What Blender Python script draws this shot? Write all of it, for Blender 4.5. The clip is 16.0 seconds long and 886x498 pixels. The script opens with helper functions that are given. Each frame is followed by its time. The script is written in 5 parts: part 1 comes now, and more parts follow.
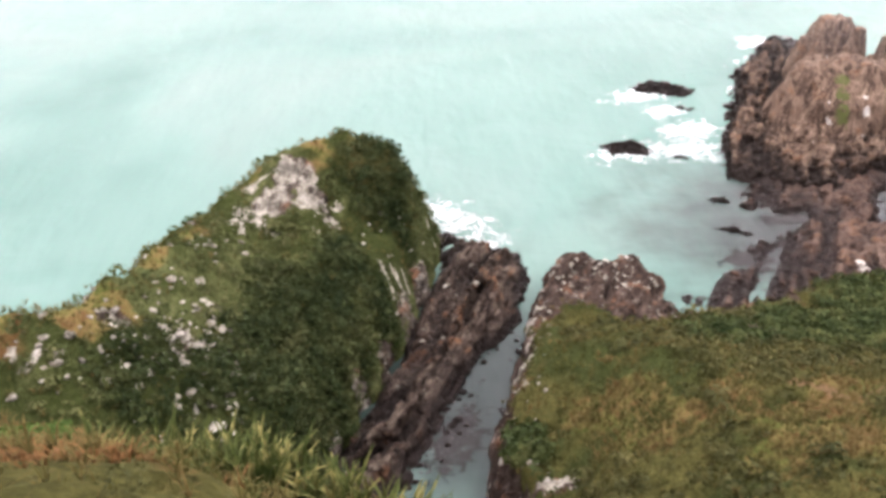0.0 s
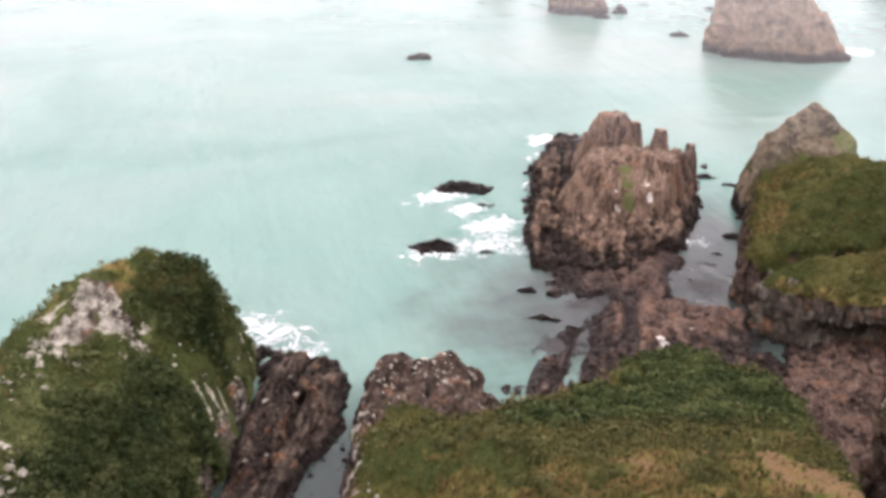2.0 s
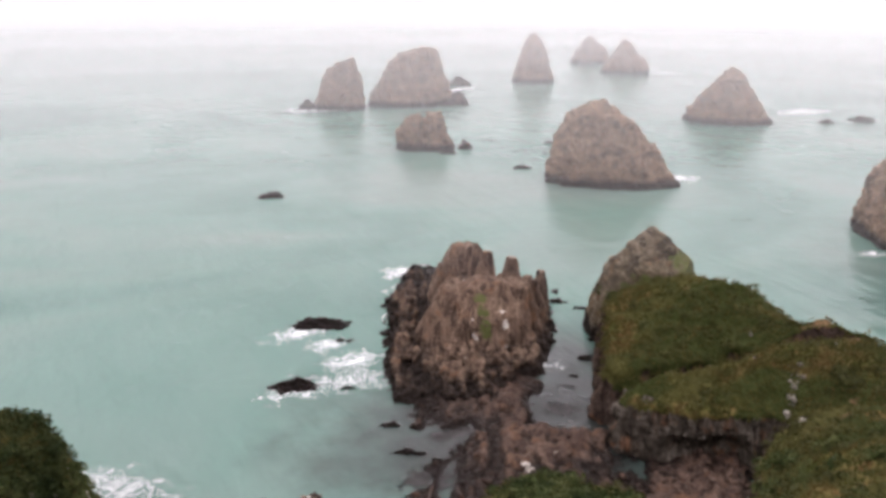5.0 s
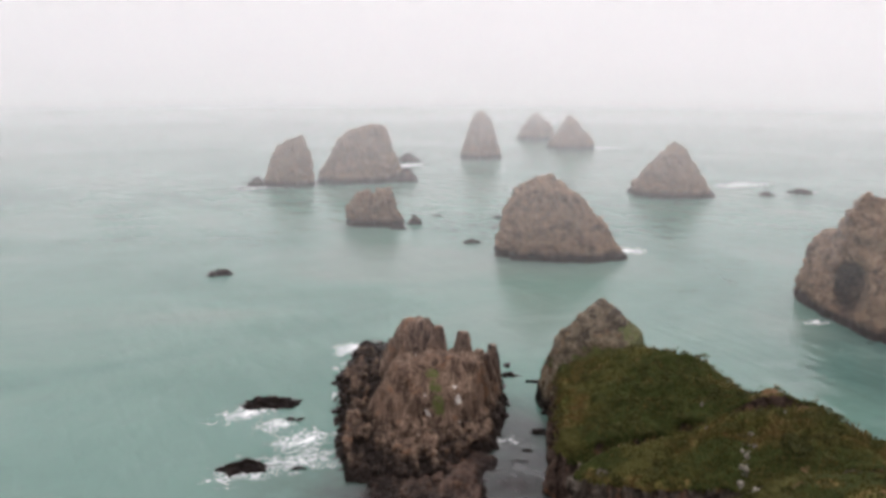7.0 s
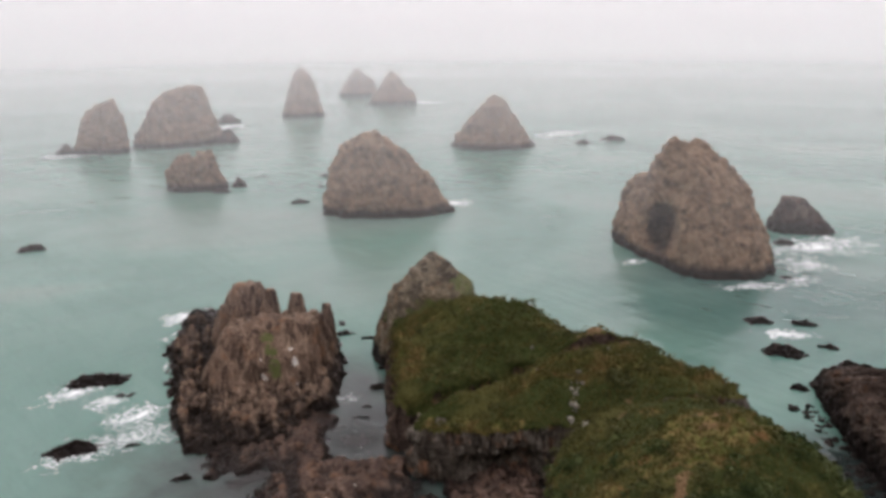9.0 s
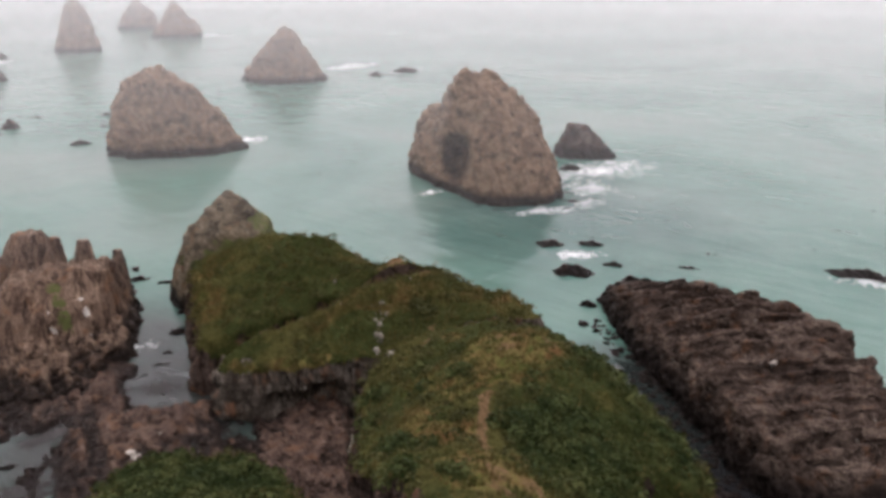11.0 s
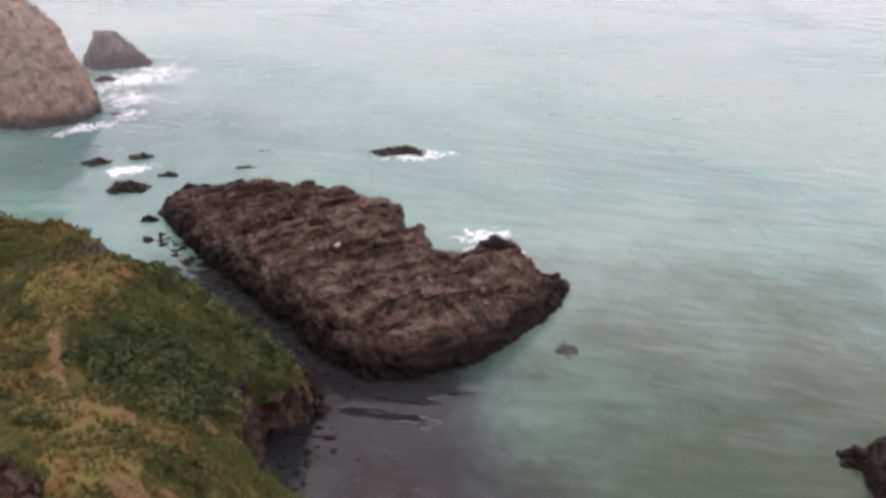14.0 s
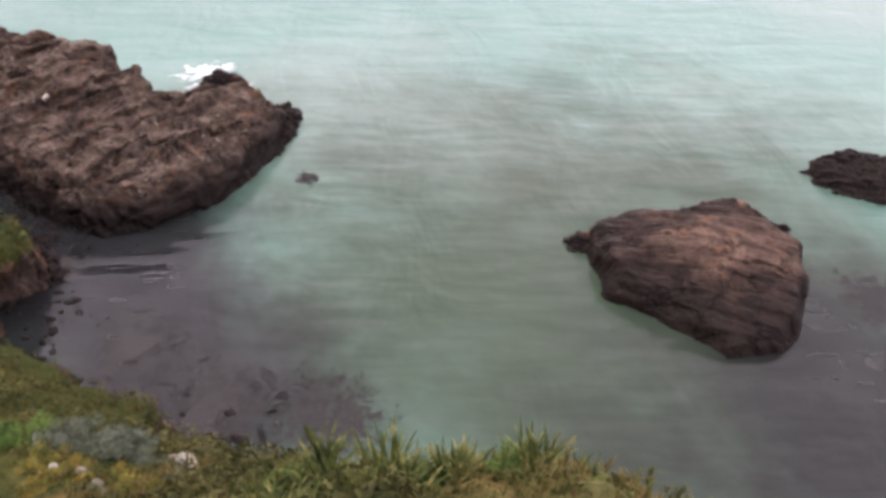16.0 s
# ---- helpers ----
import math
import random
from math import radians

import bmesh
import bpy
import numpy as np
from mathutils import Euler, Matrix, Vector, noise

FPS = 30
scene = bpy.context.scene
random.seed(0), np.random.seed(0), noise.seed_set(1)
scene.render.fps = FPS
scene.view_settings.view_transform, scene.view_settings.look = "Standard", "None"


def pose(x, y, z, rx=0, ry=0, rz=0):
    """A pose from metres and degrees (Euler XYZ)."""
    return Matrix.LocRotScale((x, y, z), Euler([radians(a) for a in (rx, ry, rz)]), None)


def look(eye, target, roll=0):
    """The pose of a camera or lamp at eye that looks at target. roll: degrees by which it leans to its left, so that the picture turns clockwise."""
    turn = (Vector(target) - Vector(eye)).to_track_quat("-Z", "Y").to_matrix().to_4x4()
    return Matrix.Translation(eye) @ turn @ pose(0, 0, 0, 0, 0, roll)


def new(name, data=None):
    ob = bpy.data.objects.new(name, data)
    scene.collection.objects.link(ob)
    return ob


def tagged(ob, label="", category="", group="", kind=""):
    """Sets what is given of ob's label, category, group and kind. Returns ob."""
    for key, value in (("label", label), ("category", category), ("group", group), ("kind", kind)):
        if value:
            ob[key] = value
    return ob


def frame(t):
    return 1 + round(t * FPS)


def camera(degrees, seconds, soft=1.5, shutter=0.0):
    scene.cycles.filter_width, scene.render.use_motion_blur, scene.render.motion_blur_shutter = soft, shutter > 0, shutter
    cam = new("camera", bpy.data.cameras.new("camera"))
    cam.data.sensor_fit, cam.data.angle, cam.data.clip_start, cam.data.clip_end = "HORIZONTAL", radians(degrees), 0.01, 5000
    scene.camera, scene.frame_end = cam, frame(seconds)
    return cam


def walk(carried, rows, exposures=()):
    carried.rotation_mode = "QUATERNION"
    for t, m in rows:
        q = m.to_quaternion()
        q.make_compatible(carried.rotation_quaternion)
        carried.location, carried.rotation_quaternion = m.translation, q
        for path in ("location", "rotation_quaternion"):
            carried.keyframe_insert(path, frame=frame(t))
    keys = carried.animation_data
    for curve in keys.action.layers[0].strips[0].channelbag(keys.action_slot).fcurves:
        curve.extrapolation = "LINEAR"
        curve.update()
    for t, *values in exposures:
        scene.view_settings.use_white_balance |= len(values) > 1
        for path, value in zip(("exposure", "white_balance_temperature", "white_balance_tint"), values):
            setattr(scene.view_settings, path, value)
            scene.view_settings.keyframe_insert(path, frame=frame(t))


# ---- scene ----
cam = camera(50.1, 16.0, soft=3.5)

EYE_Z = 70.0
PATH = [
    (0, 59.37, 0.95, -1.99), (0.5, 60.97, 0.84, -5.08), (1, 62.71, 0.33, -9.00),
    (1.5, 64.10, -0.12, -11.86), (2, 65.60, -0.03, -14.07), (2.5, 66.55, 0.08, -16.16),
    (3, 67.75, 0.11, -18.69), (3.5, 69.33, 0.14, -21.38), (4, 70.67, -0.02, -21.95),
    (4.5, 72.09, -0.20, -22.24), (5, 73.69, -0.31, -23.09), (5.2, 74.36, -0.47, -23.60),
    (7.3, 78.32, 0.24, -26.93), (7.5, 78.21, 0.66, -27.69), (8, 78.01, 0.94, -30.31),
    (8.5, 77.14, 0.20, -33.81), (8.7, 76.45, 0.33, -35.16), (10.8, 72.28, -0.21, -47.07),
    (11, 71.63, -0.30, -49.19), (11.5, 70.67, -0.55, -53.98), (12, 69.90, -0.56, -56.10),
    (12.5, 69.62, -0.80, -58.41), (13, 69.00, -1.38, -63.50), (13.5, 68.40, -1.22, -69.86),
    (14, 66.09, -1.05, -76.73), (14.5, 63.18, -1.01, -81.30), (15, 60.85, -1.46, -83.07),
    (15.5, 59.03, -1.74, -86.75), (16, 56.22, -2.35, -93.84),
]
EXPOSURES = [(t, stops, 6430, tint) for t, stops, tint in ((0.0, 0.98, 19.5), (2.5, 0.62, 21.5), (3.5, 0.43, 22), (5.0, 0.02, 19.5), (8.0, -0.38, 14), (11.0, -0.2, 18), (12.0, 0.16, 19), (13.0, 0.24, 22.5), (14.5, 0.2, 27), (16.0, 0.62, 26))]
walk(cam, [(t, pose(0, 0, EYE_Z, rx, ry, rz)) for t, rx, ry, rz in PATH], EXPOSURES)

# ---- light: a bright overcast sky behind thin sea mist ----
SUN_AZ, SUN_EL = 46.0, 60.0
world = bpy.data.worlds.new("world")
scene.world = world
world.use_nodes = True
wn, wl = world.node_tree.nodes, world.node_tree.links
wn.clear()
sky = wn.new("ShaderNodeTexSky")
sky.sky_type, sky.sun_disc = "NISHITA", False
sky.sun_elevation, sky.sun_rotation = radians(SUN_EL), radians(SUN_AZ)
sky.dust_density, sky.air_density = 5.0, 1.0
gain = wn.new("ShaderNodeVectorMath")
gain.operation = "SCALE"
gain.inputs["Scale"].default_value = 0.10
cloud = wn.new("ShaderNodeMix")
cloud.data_type = "RGBA"
cloud.inputs["Factor"].default_value = 0.86
cloud.inputs[7].default_value = (0.97, 0.925, 0.935, 1)
back = wn.new("ShaderNodeBackground")
back.inputs["Strength"].default_value = 2.2
wout = wn.new("ShaderNodeOutputWorld")
wl.new(sky.outputs[0], gain.inputs[0])
wl.new(gain.outputs[0], cloud.inputs[6])
wl.new(cloud.outputs[2], back.inputs["Color"])
wl.new(back.outputs[0], wout.inputs["Surface"])

sun_data = bpy.data.lights.new("sun", "SUN")
sun_data.energy, sun_data.angle, sun_data.color = 1.5, radians(20), (1.0, 0.96, 0.9)
sun = new("sun", sun_data)
sun.matrix_world = look((0, 0, 300), (-math.sin(radians(SUN_AZ)) * math.cos(radians(SUN_EL)),
                                       -math.cos(radians(SUN_AZ)) * math.cos(radians(SUN_EL)),
                                       300 - math.sin(radians(SUN_EL))))


# ---- numeric helpers ----
def lattice(ix, iy, iz, seed):
    n = (ix * 374761393 + iy * 668265263 + iz * 2147483647 + seed * 1274126177) & 0xFFFFFFFF
    n = ((n ^ (n >> 13)) * 1274126177) & 0xFFFFFFFF
    n = ((n ^ (n >> 16)) * 2246822519) & 0xFFFFFFFF
    return (n ^ (n >> 15)).astype(np.float64) / 2147483648.0 - 1.0


def vnoise(x, y, z, seed=0):
    fx, fy, fz = np.floor(x), np.floor(y), np.floor(z)
    tx, ty, tz = x - fx, y - fy, z - fz
    tx, ty, tz = (t * t * (3 - 2 * t) for t in (tx, ty, tz))
    ix, iy, iz = (a.astype(np.int64) for a in (fx, fy, fz))
    out = 0.0
    for dx in (0, 1):
        for dy in (0, 1):
            for dz in (0, 1):
                wgt = (tx if dx else 1 - tx) * (ty if dy else 1 - ty) * (tz if dz else 1 - tz)
                out = out + wgt * lattice(ix + dx, iy + dy, iz + dz, seed)
    return out


def fbm(x, y, z, seed=0, octaves=4, rough=0.5):
    total, amp, norm = 0.0, 1.0, 0.0
    for k in range(octaves):
        total = total + amp * vnoise(x + 17.3 * k, y - 9.1 * k, z + 5.7 * k, seed + k)
        norm += amp
        x, y, z, amp = x * 2.03, y * 2.03, z * 2.03, amp * rough
    return total / norm


def smooth(a, b, v):
    t = np.clip((v - a) / (b - a), 0, 1)
    return t * t * (3 - 2 * t)


def inside_depth(px, py, poly):
    """Signed distance to the polygon's edge, positive inside."""
    best = np.full(px.shape, 1e9)
    inner = np.zeros(px.shape, bool)
    for (ax, ay), (bx, by) in zip(poly, poly[1:] + poly[:1]):
        ex, ey = bx - ax, by - ay
        t = np.clip(((px - ax) * ex + (py - ay) * ey) / (ex * ex + ey * ey), 0, 1)
        best = np.minimum(best, np.hypot(px - ax - t * ex, py - ay - t * ey))
        cross = (ay > py) != (by > py)
        xi = ax + (py - ay) * ex / (ey if ey else 1e-9)
        inner ^= cross & (px < xi)
    return np.where(inner, best, -best)


def surface(tops):
    """A smooth surface through a few summit points (x, y, z)."""
    c = np.array(tops, float)
    n = len(c)
    k = np.hypot(c[:, None, 0] - c[None, :, 0], c[:, None, 1] - c[None, :, 1])
    m = np.zeros((n + 1, n + 1))
    m[:n, :n], m[:n, n], m[n, :n] = k - 0.6 * np.eye(n), 1, 1
    wts = np.linalg.solve(m, np.append(c[:, 2], 0))

    def height(x, y):
        out = np.full(np.shape(x), wts[n])
        for (cx, cy, _), wv in zip(c, wts[:n]):
            out = out + wv * np.sqrt((x - cx) ** 2 + (y - cy) ** 2 + 1.0)
        return out
    return height


STRIKE = (0.42, 0.91)  # the beds of rock run this way


def across(x, y, z=0.0, strike=STRIKE):
    return x * strike[1] - y * strike[0] + 0.25 * z


def along(x, y, strike=STRIKE):
    return x * strike[0] + y * strike[1]


def beds(x, y, z, seed, strike=STRIKE):
    """Upright ribs of rock along the strike, broken lengthwise: -1 to 1."""
    u, v = across(x, y, z, strike), along(x, y, strike)
    u = u + 1.2 * fbm(x * 0.06, y * 0.06, z * 0.06, seed + 40, 2)
    a = vnoise(u * 0.55, v * 0.05, z * 0.04, seed)
    b = vnoise(u * 1.5, v * 0.12, z * 0.1, seed + 1)
    c = fbm(x * 0.5, y * 0.5, z * 0.5, seed + 2, 3)
    return 0.5 * a + 0.3 * b + 0.35 * c


def blocks(x, y, seed, strike, wide, long):
    """Broken beds: each block of rock stands at its own height, -1 to 1."""
    u = across(x, y, 0.0, strike) + 0.5 * wide * fbm(x * 0.15, y * 0.15, x * 0, seed + 70, 3)
    v = along(x, y, strike) + 0.35 * long * fbm(x * 0.2, y * 0.2, x * 0 + 4, seed + 71, 3)
    row = np.floor(u / wide).astype(np.int64)
    v = v + long * 5 * lattice(row, row * 0, row * 0, seed)
    col = np.floor(v / long).astype(np.int64)
    gap = np.minimum(u / wide - row, row + 1 - u / wide) * wide
    joint = np.minimum(v / long - col, col + 1 - v / long) * long
    return lattice(row, col, row * 0 + 3, seed) - 0.9 * np.exp(-(gap / (0.14 * wide)) ** 2) - 0.5 * np.exp(-(joint / 0.3) ** 2)


def mesh_object(name, verts, faces, material, origin=(0, 0, 0), parent=None, label="", smooth_shade=True, masks=None):
    """verts in world metres; masks: name -> value for each vertex."""
    verts = np.asarray(verts, float) - np.array(origin)
    faces = np.asarray(faces)
    me = bpy.data.meshes.new(name)
    nf, side = faces.shape
    me.vertices.add(len(verts))
    me.vertices.foreach_set("co", verts.ravel())
    me.loops.add(nf * side)
    me.loops.foreach_set("vertex_index", faces.ravel().astype(np.int32))
    me.polygons.add(nf)
    me.polygons.foreach_set("loop_start", np.arange(0, nf * side, side, dtype=np.int32))
    me.polygons.foreach_set("use_smooth", np.full(nf, smooth_shade))
    for key, val in (masks or {}).items():
        at = me.attributes.new(key, "FLOAT", "POINT")
        at.data.foreach_set("value", np.asarray(val, np.float32))
    me.update(calc_edges=True)
    me.validate()
    me.materials.append(material)
    ob = new(name, me)
    ob.location = origin
    if parent:
        ob.parent = parent
    if label:
        ob["label"] = label
    return ob


def even_solid(verts, quads, voxel):
    """Close a sheet of quads downwards and give it faces of one size all over, cliffs included."""
    verts, quads = np.asarray(verts, float), np.asarray(quads)
    n = len(verts)
    edges = np.concatenate([quads[:, [k, (k + 1) % 4]] for k in range(4)])
    code, back = edges[:, 0] * n + edges[:, 1], edges[:, 1] * n + edges[:, 0]
    rim = edges[~np.isin(code, back)]
    rim = rim[np.linalg.norm(verts[rim[:, 0]] - verts[rim[:, 1]], axis=1) > 1e-4]
    low = verts.copy()
    low[:, 2] = -4.0
    sides = np.column_stack([rim[:, 1], rim[:, 0], rim[:, 0] + n, rim[:, 1] + n])
    me = bpy.data.meshes.new("rough")
    me.from_pydata(np.concatenate([verts, low]).tolist(), [], np.concatenate([quads, quads[:, ::-1] + n, sides]).tolist())
    ob = new("rough", me)
    mod = ob.modifiers.new("even", "REMESH")
    mod.mode, mod.voxel_size = "VOXEL", voxel
    done = bpy.data.meshes.new_from_object(ob.evaluated_get(bpy.context.evaluated_depsgraph_get()))
    bpy.data.objects.remove(ob)
    bpy.data.meshes.remove(me)
    p = np.zeros(len(done.vertices) * 3)
    done.vertices.foreach_get("co", p)
    nrm = np.zeros(len(done.vertices) * 3)
    done.vertex_normals.foreach_get("vector", nrm)
    f = np.zeros(len(done.loops), np.int32)
    done.loops.foreach_get("vertex_index", f)
    p, nrm, f = p.reshape(-1, 3), nrm.reshape(-1, 3), f.reshape(-1, 4)
    bpy.data.meshes.remove(done)
    f = f[(p[f, 2] > -2.2).any(1)]
    used = np.unique(f)
    remap = np.zeros(len(p), np.int64)
    remap[used] = np.arange(len(used))
    return p[used], remap[f], nrm[used]


def broken(u, v, w, seed):
    """Jointed blocks in bed space (sizes of one): each stands proud or back by its own amount, with open joints."""
    row = np.floor(u).astype(np.int64)
    v = v + 7.3 * lattice(row, row * 0, row * 0 + 1, seed)
    col = np.floor(v).astype(np.int64)
    w = w + 5.1 * lattice(row, col, row * 0 + 2, seed)
    lay = np.floor(w).astype(np.int64)
    gap = np.minimum(np.minimum(u - row, row + 1 - u), 1.6 * np.minimum(w - lay, lay + 1 - w))
    gap = np.minimum(gap, 2.2 * np.minimum(v - col, col + 1 - v))
    return lattice(row, col, lay, seed) - 0.9 * np.exp(-(gap / 0.13) ** 2)


def weather(p, nrm, rock, seed, amp, strike=STRIKE, bed=1.3, long=5.0, tall=4.0, dip=0.25):
    """Break the bare faces of a rock into beds and blocks, along the normals."""
    x, y, z = p.T
    u = across(x, y, 0.0, strike) + dip * z + 0.9 * bed * fbm(x * 0.12, y * 0.12, z * 0.12, seed + 3, 3)
    v = along(x, y, strike) + 0.3 * long * fbm(x * 0.1, y * 0.1, z * 0.1 + 9, seed + 5, 2)
    w = z - dip * u * 0.6 + 0.35 * tall * fbm(x * 0.14, y * 0.14, z * 0.14 + 4, seed + 7, 2)
    push = 0.62 * broken(u / bed, v / long, w / tall, seed)
    push = push + 0.30 * broken(u / (0.42 * bed), v / (0.4 * long), w / (0.38 * tall), seed + 11)
    push = push + 0.75 * fbm(x * 0.35 / bed, y * 0.35 / bed, z * 0.35 / bed, seed + 13, 3)
    return p + nrm * (amp * rock * push)[:, None]


# ---- materials ----
class Nodes:
    """A small writer of node trees."""
    def __init__(self, name):
        self.mat = bpy.data.materials.new(name)
        self.mat.use_nodes = True
        self.t = self.mat.node_tree
        self.t.nodes.clear()
        self.out = self.t.nodes.new("ShaderNodeOutputMaterial")

    def link(self, a, b):
        self.t.links.new(a, b)

    def n(self, kind, **sockets):
        node = self.t.nodes.new(kind)
        for key, val in sockets.items():
            sock = node.inputs[key.replace("_", " ")]
            if isinstance(val, bpy.types.NodeSocket):
                self.link(val, sock)
            else:
                sock.default_value = val
        return node

    def place(self, sx=1.0, sy=1.0, sz=1.0, beds=False):
        geo = self.t.nodes.new("ShaderNodeNewGeometry")
        mp = self.t.nodes.new("ShaderNodeMapping")
        self.link(geo.outputs["Position"], mp.inputs["Vector"])
        if beds:
            mp.vector_type = "TEXTURE"
            mp.inputs["Rotation"].default_value = (0, 0.1, -math.atan2(STRIKE[0], STRIKE[1]))
            sx, sy, sz = 1 / sx, 1 / sy, 1 / sz
        mp.inputs["Scale"].default_value = (sx, sy, sz)
        return mp.outputs[0]

    def noise(self, vector, scale, detail=4.0, rough=0.55, distort=0.0):
        nd = self.n("ShaderNodeTexNoise", Vector=vector, Scale=scale, Detail=detail, Roughness=rough, Distortion=distort)
        return nd.outputs["Fac"]

    def ramp(self, fac, *stops):
        nd = self.n("ShaderNodeValToRGB", Fac=fac)
        el = nd.color_ramp.elements
        while len(el) < len(stops):
            el.new(0.5)
        for e, (pos, col) in zip(el, stops):
            e.position, e.color = pos, (*col, 1) if len(col) == 3 else col
        return nd.outputs["Color"]

    def step(self, fac, lo, hi):
        nd = self.n("ShaderNodeMapRange", Value=fac)
        nd.interpolation_type = "SMOOTHSTEP"
        nd.inputs["From Min"].default_value, nd.inputs["From Max"].default_value = lo, hi
        return nd.outputs["Result"]

    def mix(self, fac, a, b):
        nd = self.t.nodes.new("ShaderNodeMix")
        nd.data_type = "RGBA"
        for sock, val in ((nd.inputs["Factor"], fac), (nd.inputs[6], a), (nd.inputs[7], b)):
            if isinstance(val, bpy.types.NodeSocket):
                self.link(val, sock)
            else:
                sock.default_value = val if isinstance(val, (int, float)) else (*val, 1)
        return nd.outputs[2]

    def calc(self, op, a, b=0.0):
        nd = self.t.nodes.new("ShaderNodeMath")
        nd.operation = op
        for sock, val in zip(nd.inputs, (a, b)):
            if isinstance(val, bpy.types.NodeSocket):
                self.link(val, sock)
            else:
                sock.default_value = val
        return nd.outputs[0]

    def mask(self, name):
        nd = self.t.nodes.new("ShaderNodeAttribute")
        nd.attribute_name = name
        return nd.outputs["Fac"]

    def bump(self, height, strength, dist):
        return self.n("ShaderNodeBump", Height=height, Strength=strength, Distance=dist).outputs[0]

    def finish(self, color, rough=0.9, normal=None, spec=0.3, **more):
        b = self.n("ShaderNodeBsdfPrincipled", Roughness=rough, **more)
        b.inputs["Specular IOR Level"].default_value = spec
        if isinstance(color, bpy.types.NodeSocket):
            self.link(color, b.inputs["Base Color"])
        else:
            b.inputs["Base Color"].default_value = (*color, 1)
        if normal:
            self.link(normal, b.inputs["Normal"])
        self.link(b.outputs[0], self.out.inputs["Surface"])
        return self.mat


def rock_colors(s, dark, mid, light, lichen=0.0, rust=(0.20, 0.10, 0.055), streak=True):
    """Bedded rock: colour and relief height."""
    bed = s.noise(s.place(*((0.55, 0.22, 0.08) if streak else (0.22, 0.16, 0.3)), beds=True), 1.0, 6.0, 0.68, 1.2)
    lump = s.noise(s.place(), 0.35, 6.0, 0.6)
    grit = s.noise(s.place(), 2.6, 6.0, 0.7)
    col = s.ramp(s.calc("ADD", s.calc("MULTIPLY", bed, 0.6), s.calc("MULTIPLY", grit, 0.4)),
                 (0.38, dark), (0.5, mid), (0.64, light))
    col = s.mix(s.calc("MULTIPLY", s.step(lump, 0.54, 0.70), 0.7), col, rust)
    # dark open joints along the beds
    vein = s.calc("ABSOLUTE", s.calc("SUBTRACT", s.noise(s.place(*((0.5, 0.2, 0.10) if streak else (0.3, 0.12, 0.25)), beds=True), 1.0, 4.0, 0.55, 0.8), 0.5))
    joint = s.calc("MULTIPLY", s.step(vein, 0.035, 0.0), s.step(s.noise(s.place(), 0.25, 4.0, 0.6), 0.42, 0.58))
    col = s.mix(s.calc("MULTIPLY", joint, 0.75), col, tuple(0.35 * c for c in dark))
    if lichen:
        spot = s.noise(s.place(0.9, 0.35, 0.5, beds=True), 0.9, 7.0, 0.72, 0.6)
        col = s.mix(s.calc("MULTIPLY", s.step(spot, 0.70 - lichen * 0.22, 0.80 - lichen * 0.18), 0.75), col, (0.40, 0.37, 0.32))
    high = s.calc("ADD", s.calc("MULTIPLY", bed, 0.8), s.calc("ADD", s.calc("MULTIPLY", grit, 0.5), lump))
    high = s.calc("SUBTRACT", high, s.calc("MULTIPLY", joint, 0.5))
    return col, high


def rock_material(name, dark, mid, light, lichen=0.0, wet=0.8, rust=(0.20, 0.10, 0.055), streak=True, tide_shade_top=2.0, relief=0.9):
    s = Nodes(name)
    col, high = rock_colors(s, dark, mid, light, lichen, rust, streak)
    # a dark band of weed and wet rock above the tide, raised on slab and boulder to paint their shaded faces
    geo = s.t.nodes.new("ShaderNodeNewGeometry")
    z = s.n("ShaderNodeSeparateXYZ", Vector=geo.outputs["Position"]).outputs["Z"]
    tide = s.calc("ADD", z, s.calc("MULTIPLY", s.noise(s.place(), 0.3, 5.0), -0.8 * tide_shade_top))
    low = s.step(tide, tide_shade_top, 0.1 * tide_shade_top)
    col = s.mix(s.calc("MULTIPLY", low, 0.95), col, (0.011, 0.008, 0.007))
    grain = s.calc("MULTIPLY", s.calc("SUBTRACT", s.noise(s.place(), 0.9, 5.0, 0.65), 0.5), 1.1)
    col = s.mix(s.step(s.calc("ADD", s.mask("green"), grain), 0.4, 0.65), col, (0.075, 0.085, 0.028))
    chalk = s.ramp(s.noise(s.place(), 1.7, 5.0, 0.7), (0.35, (0.16, 0.13, 0.11)), (0.6, (0.48, 0.45, 0.40)))
    col = s.mix(s.step(s.calc("ADD", s.mask("pale"), grain), 0.45, 0.7), col, chalk)
    rough = s.calc("SUBTRACT", wet, s.calc("MULTIPLY", low, 0.3))
    return s.finish(col, rough, s.bump(high, relief, 0.6), spec=0.07)


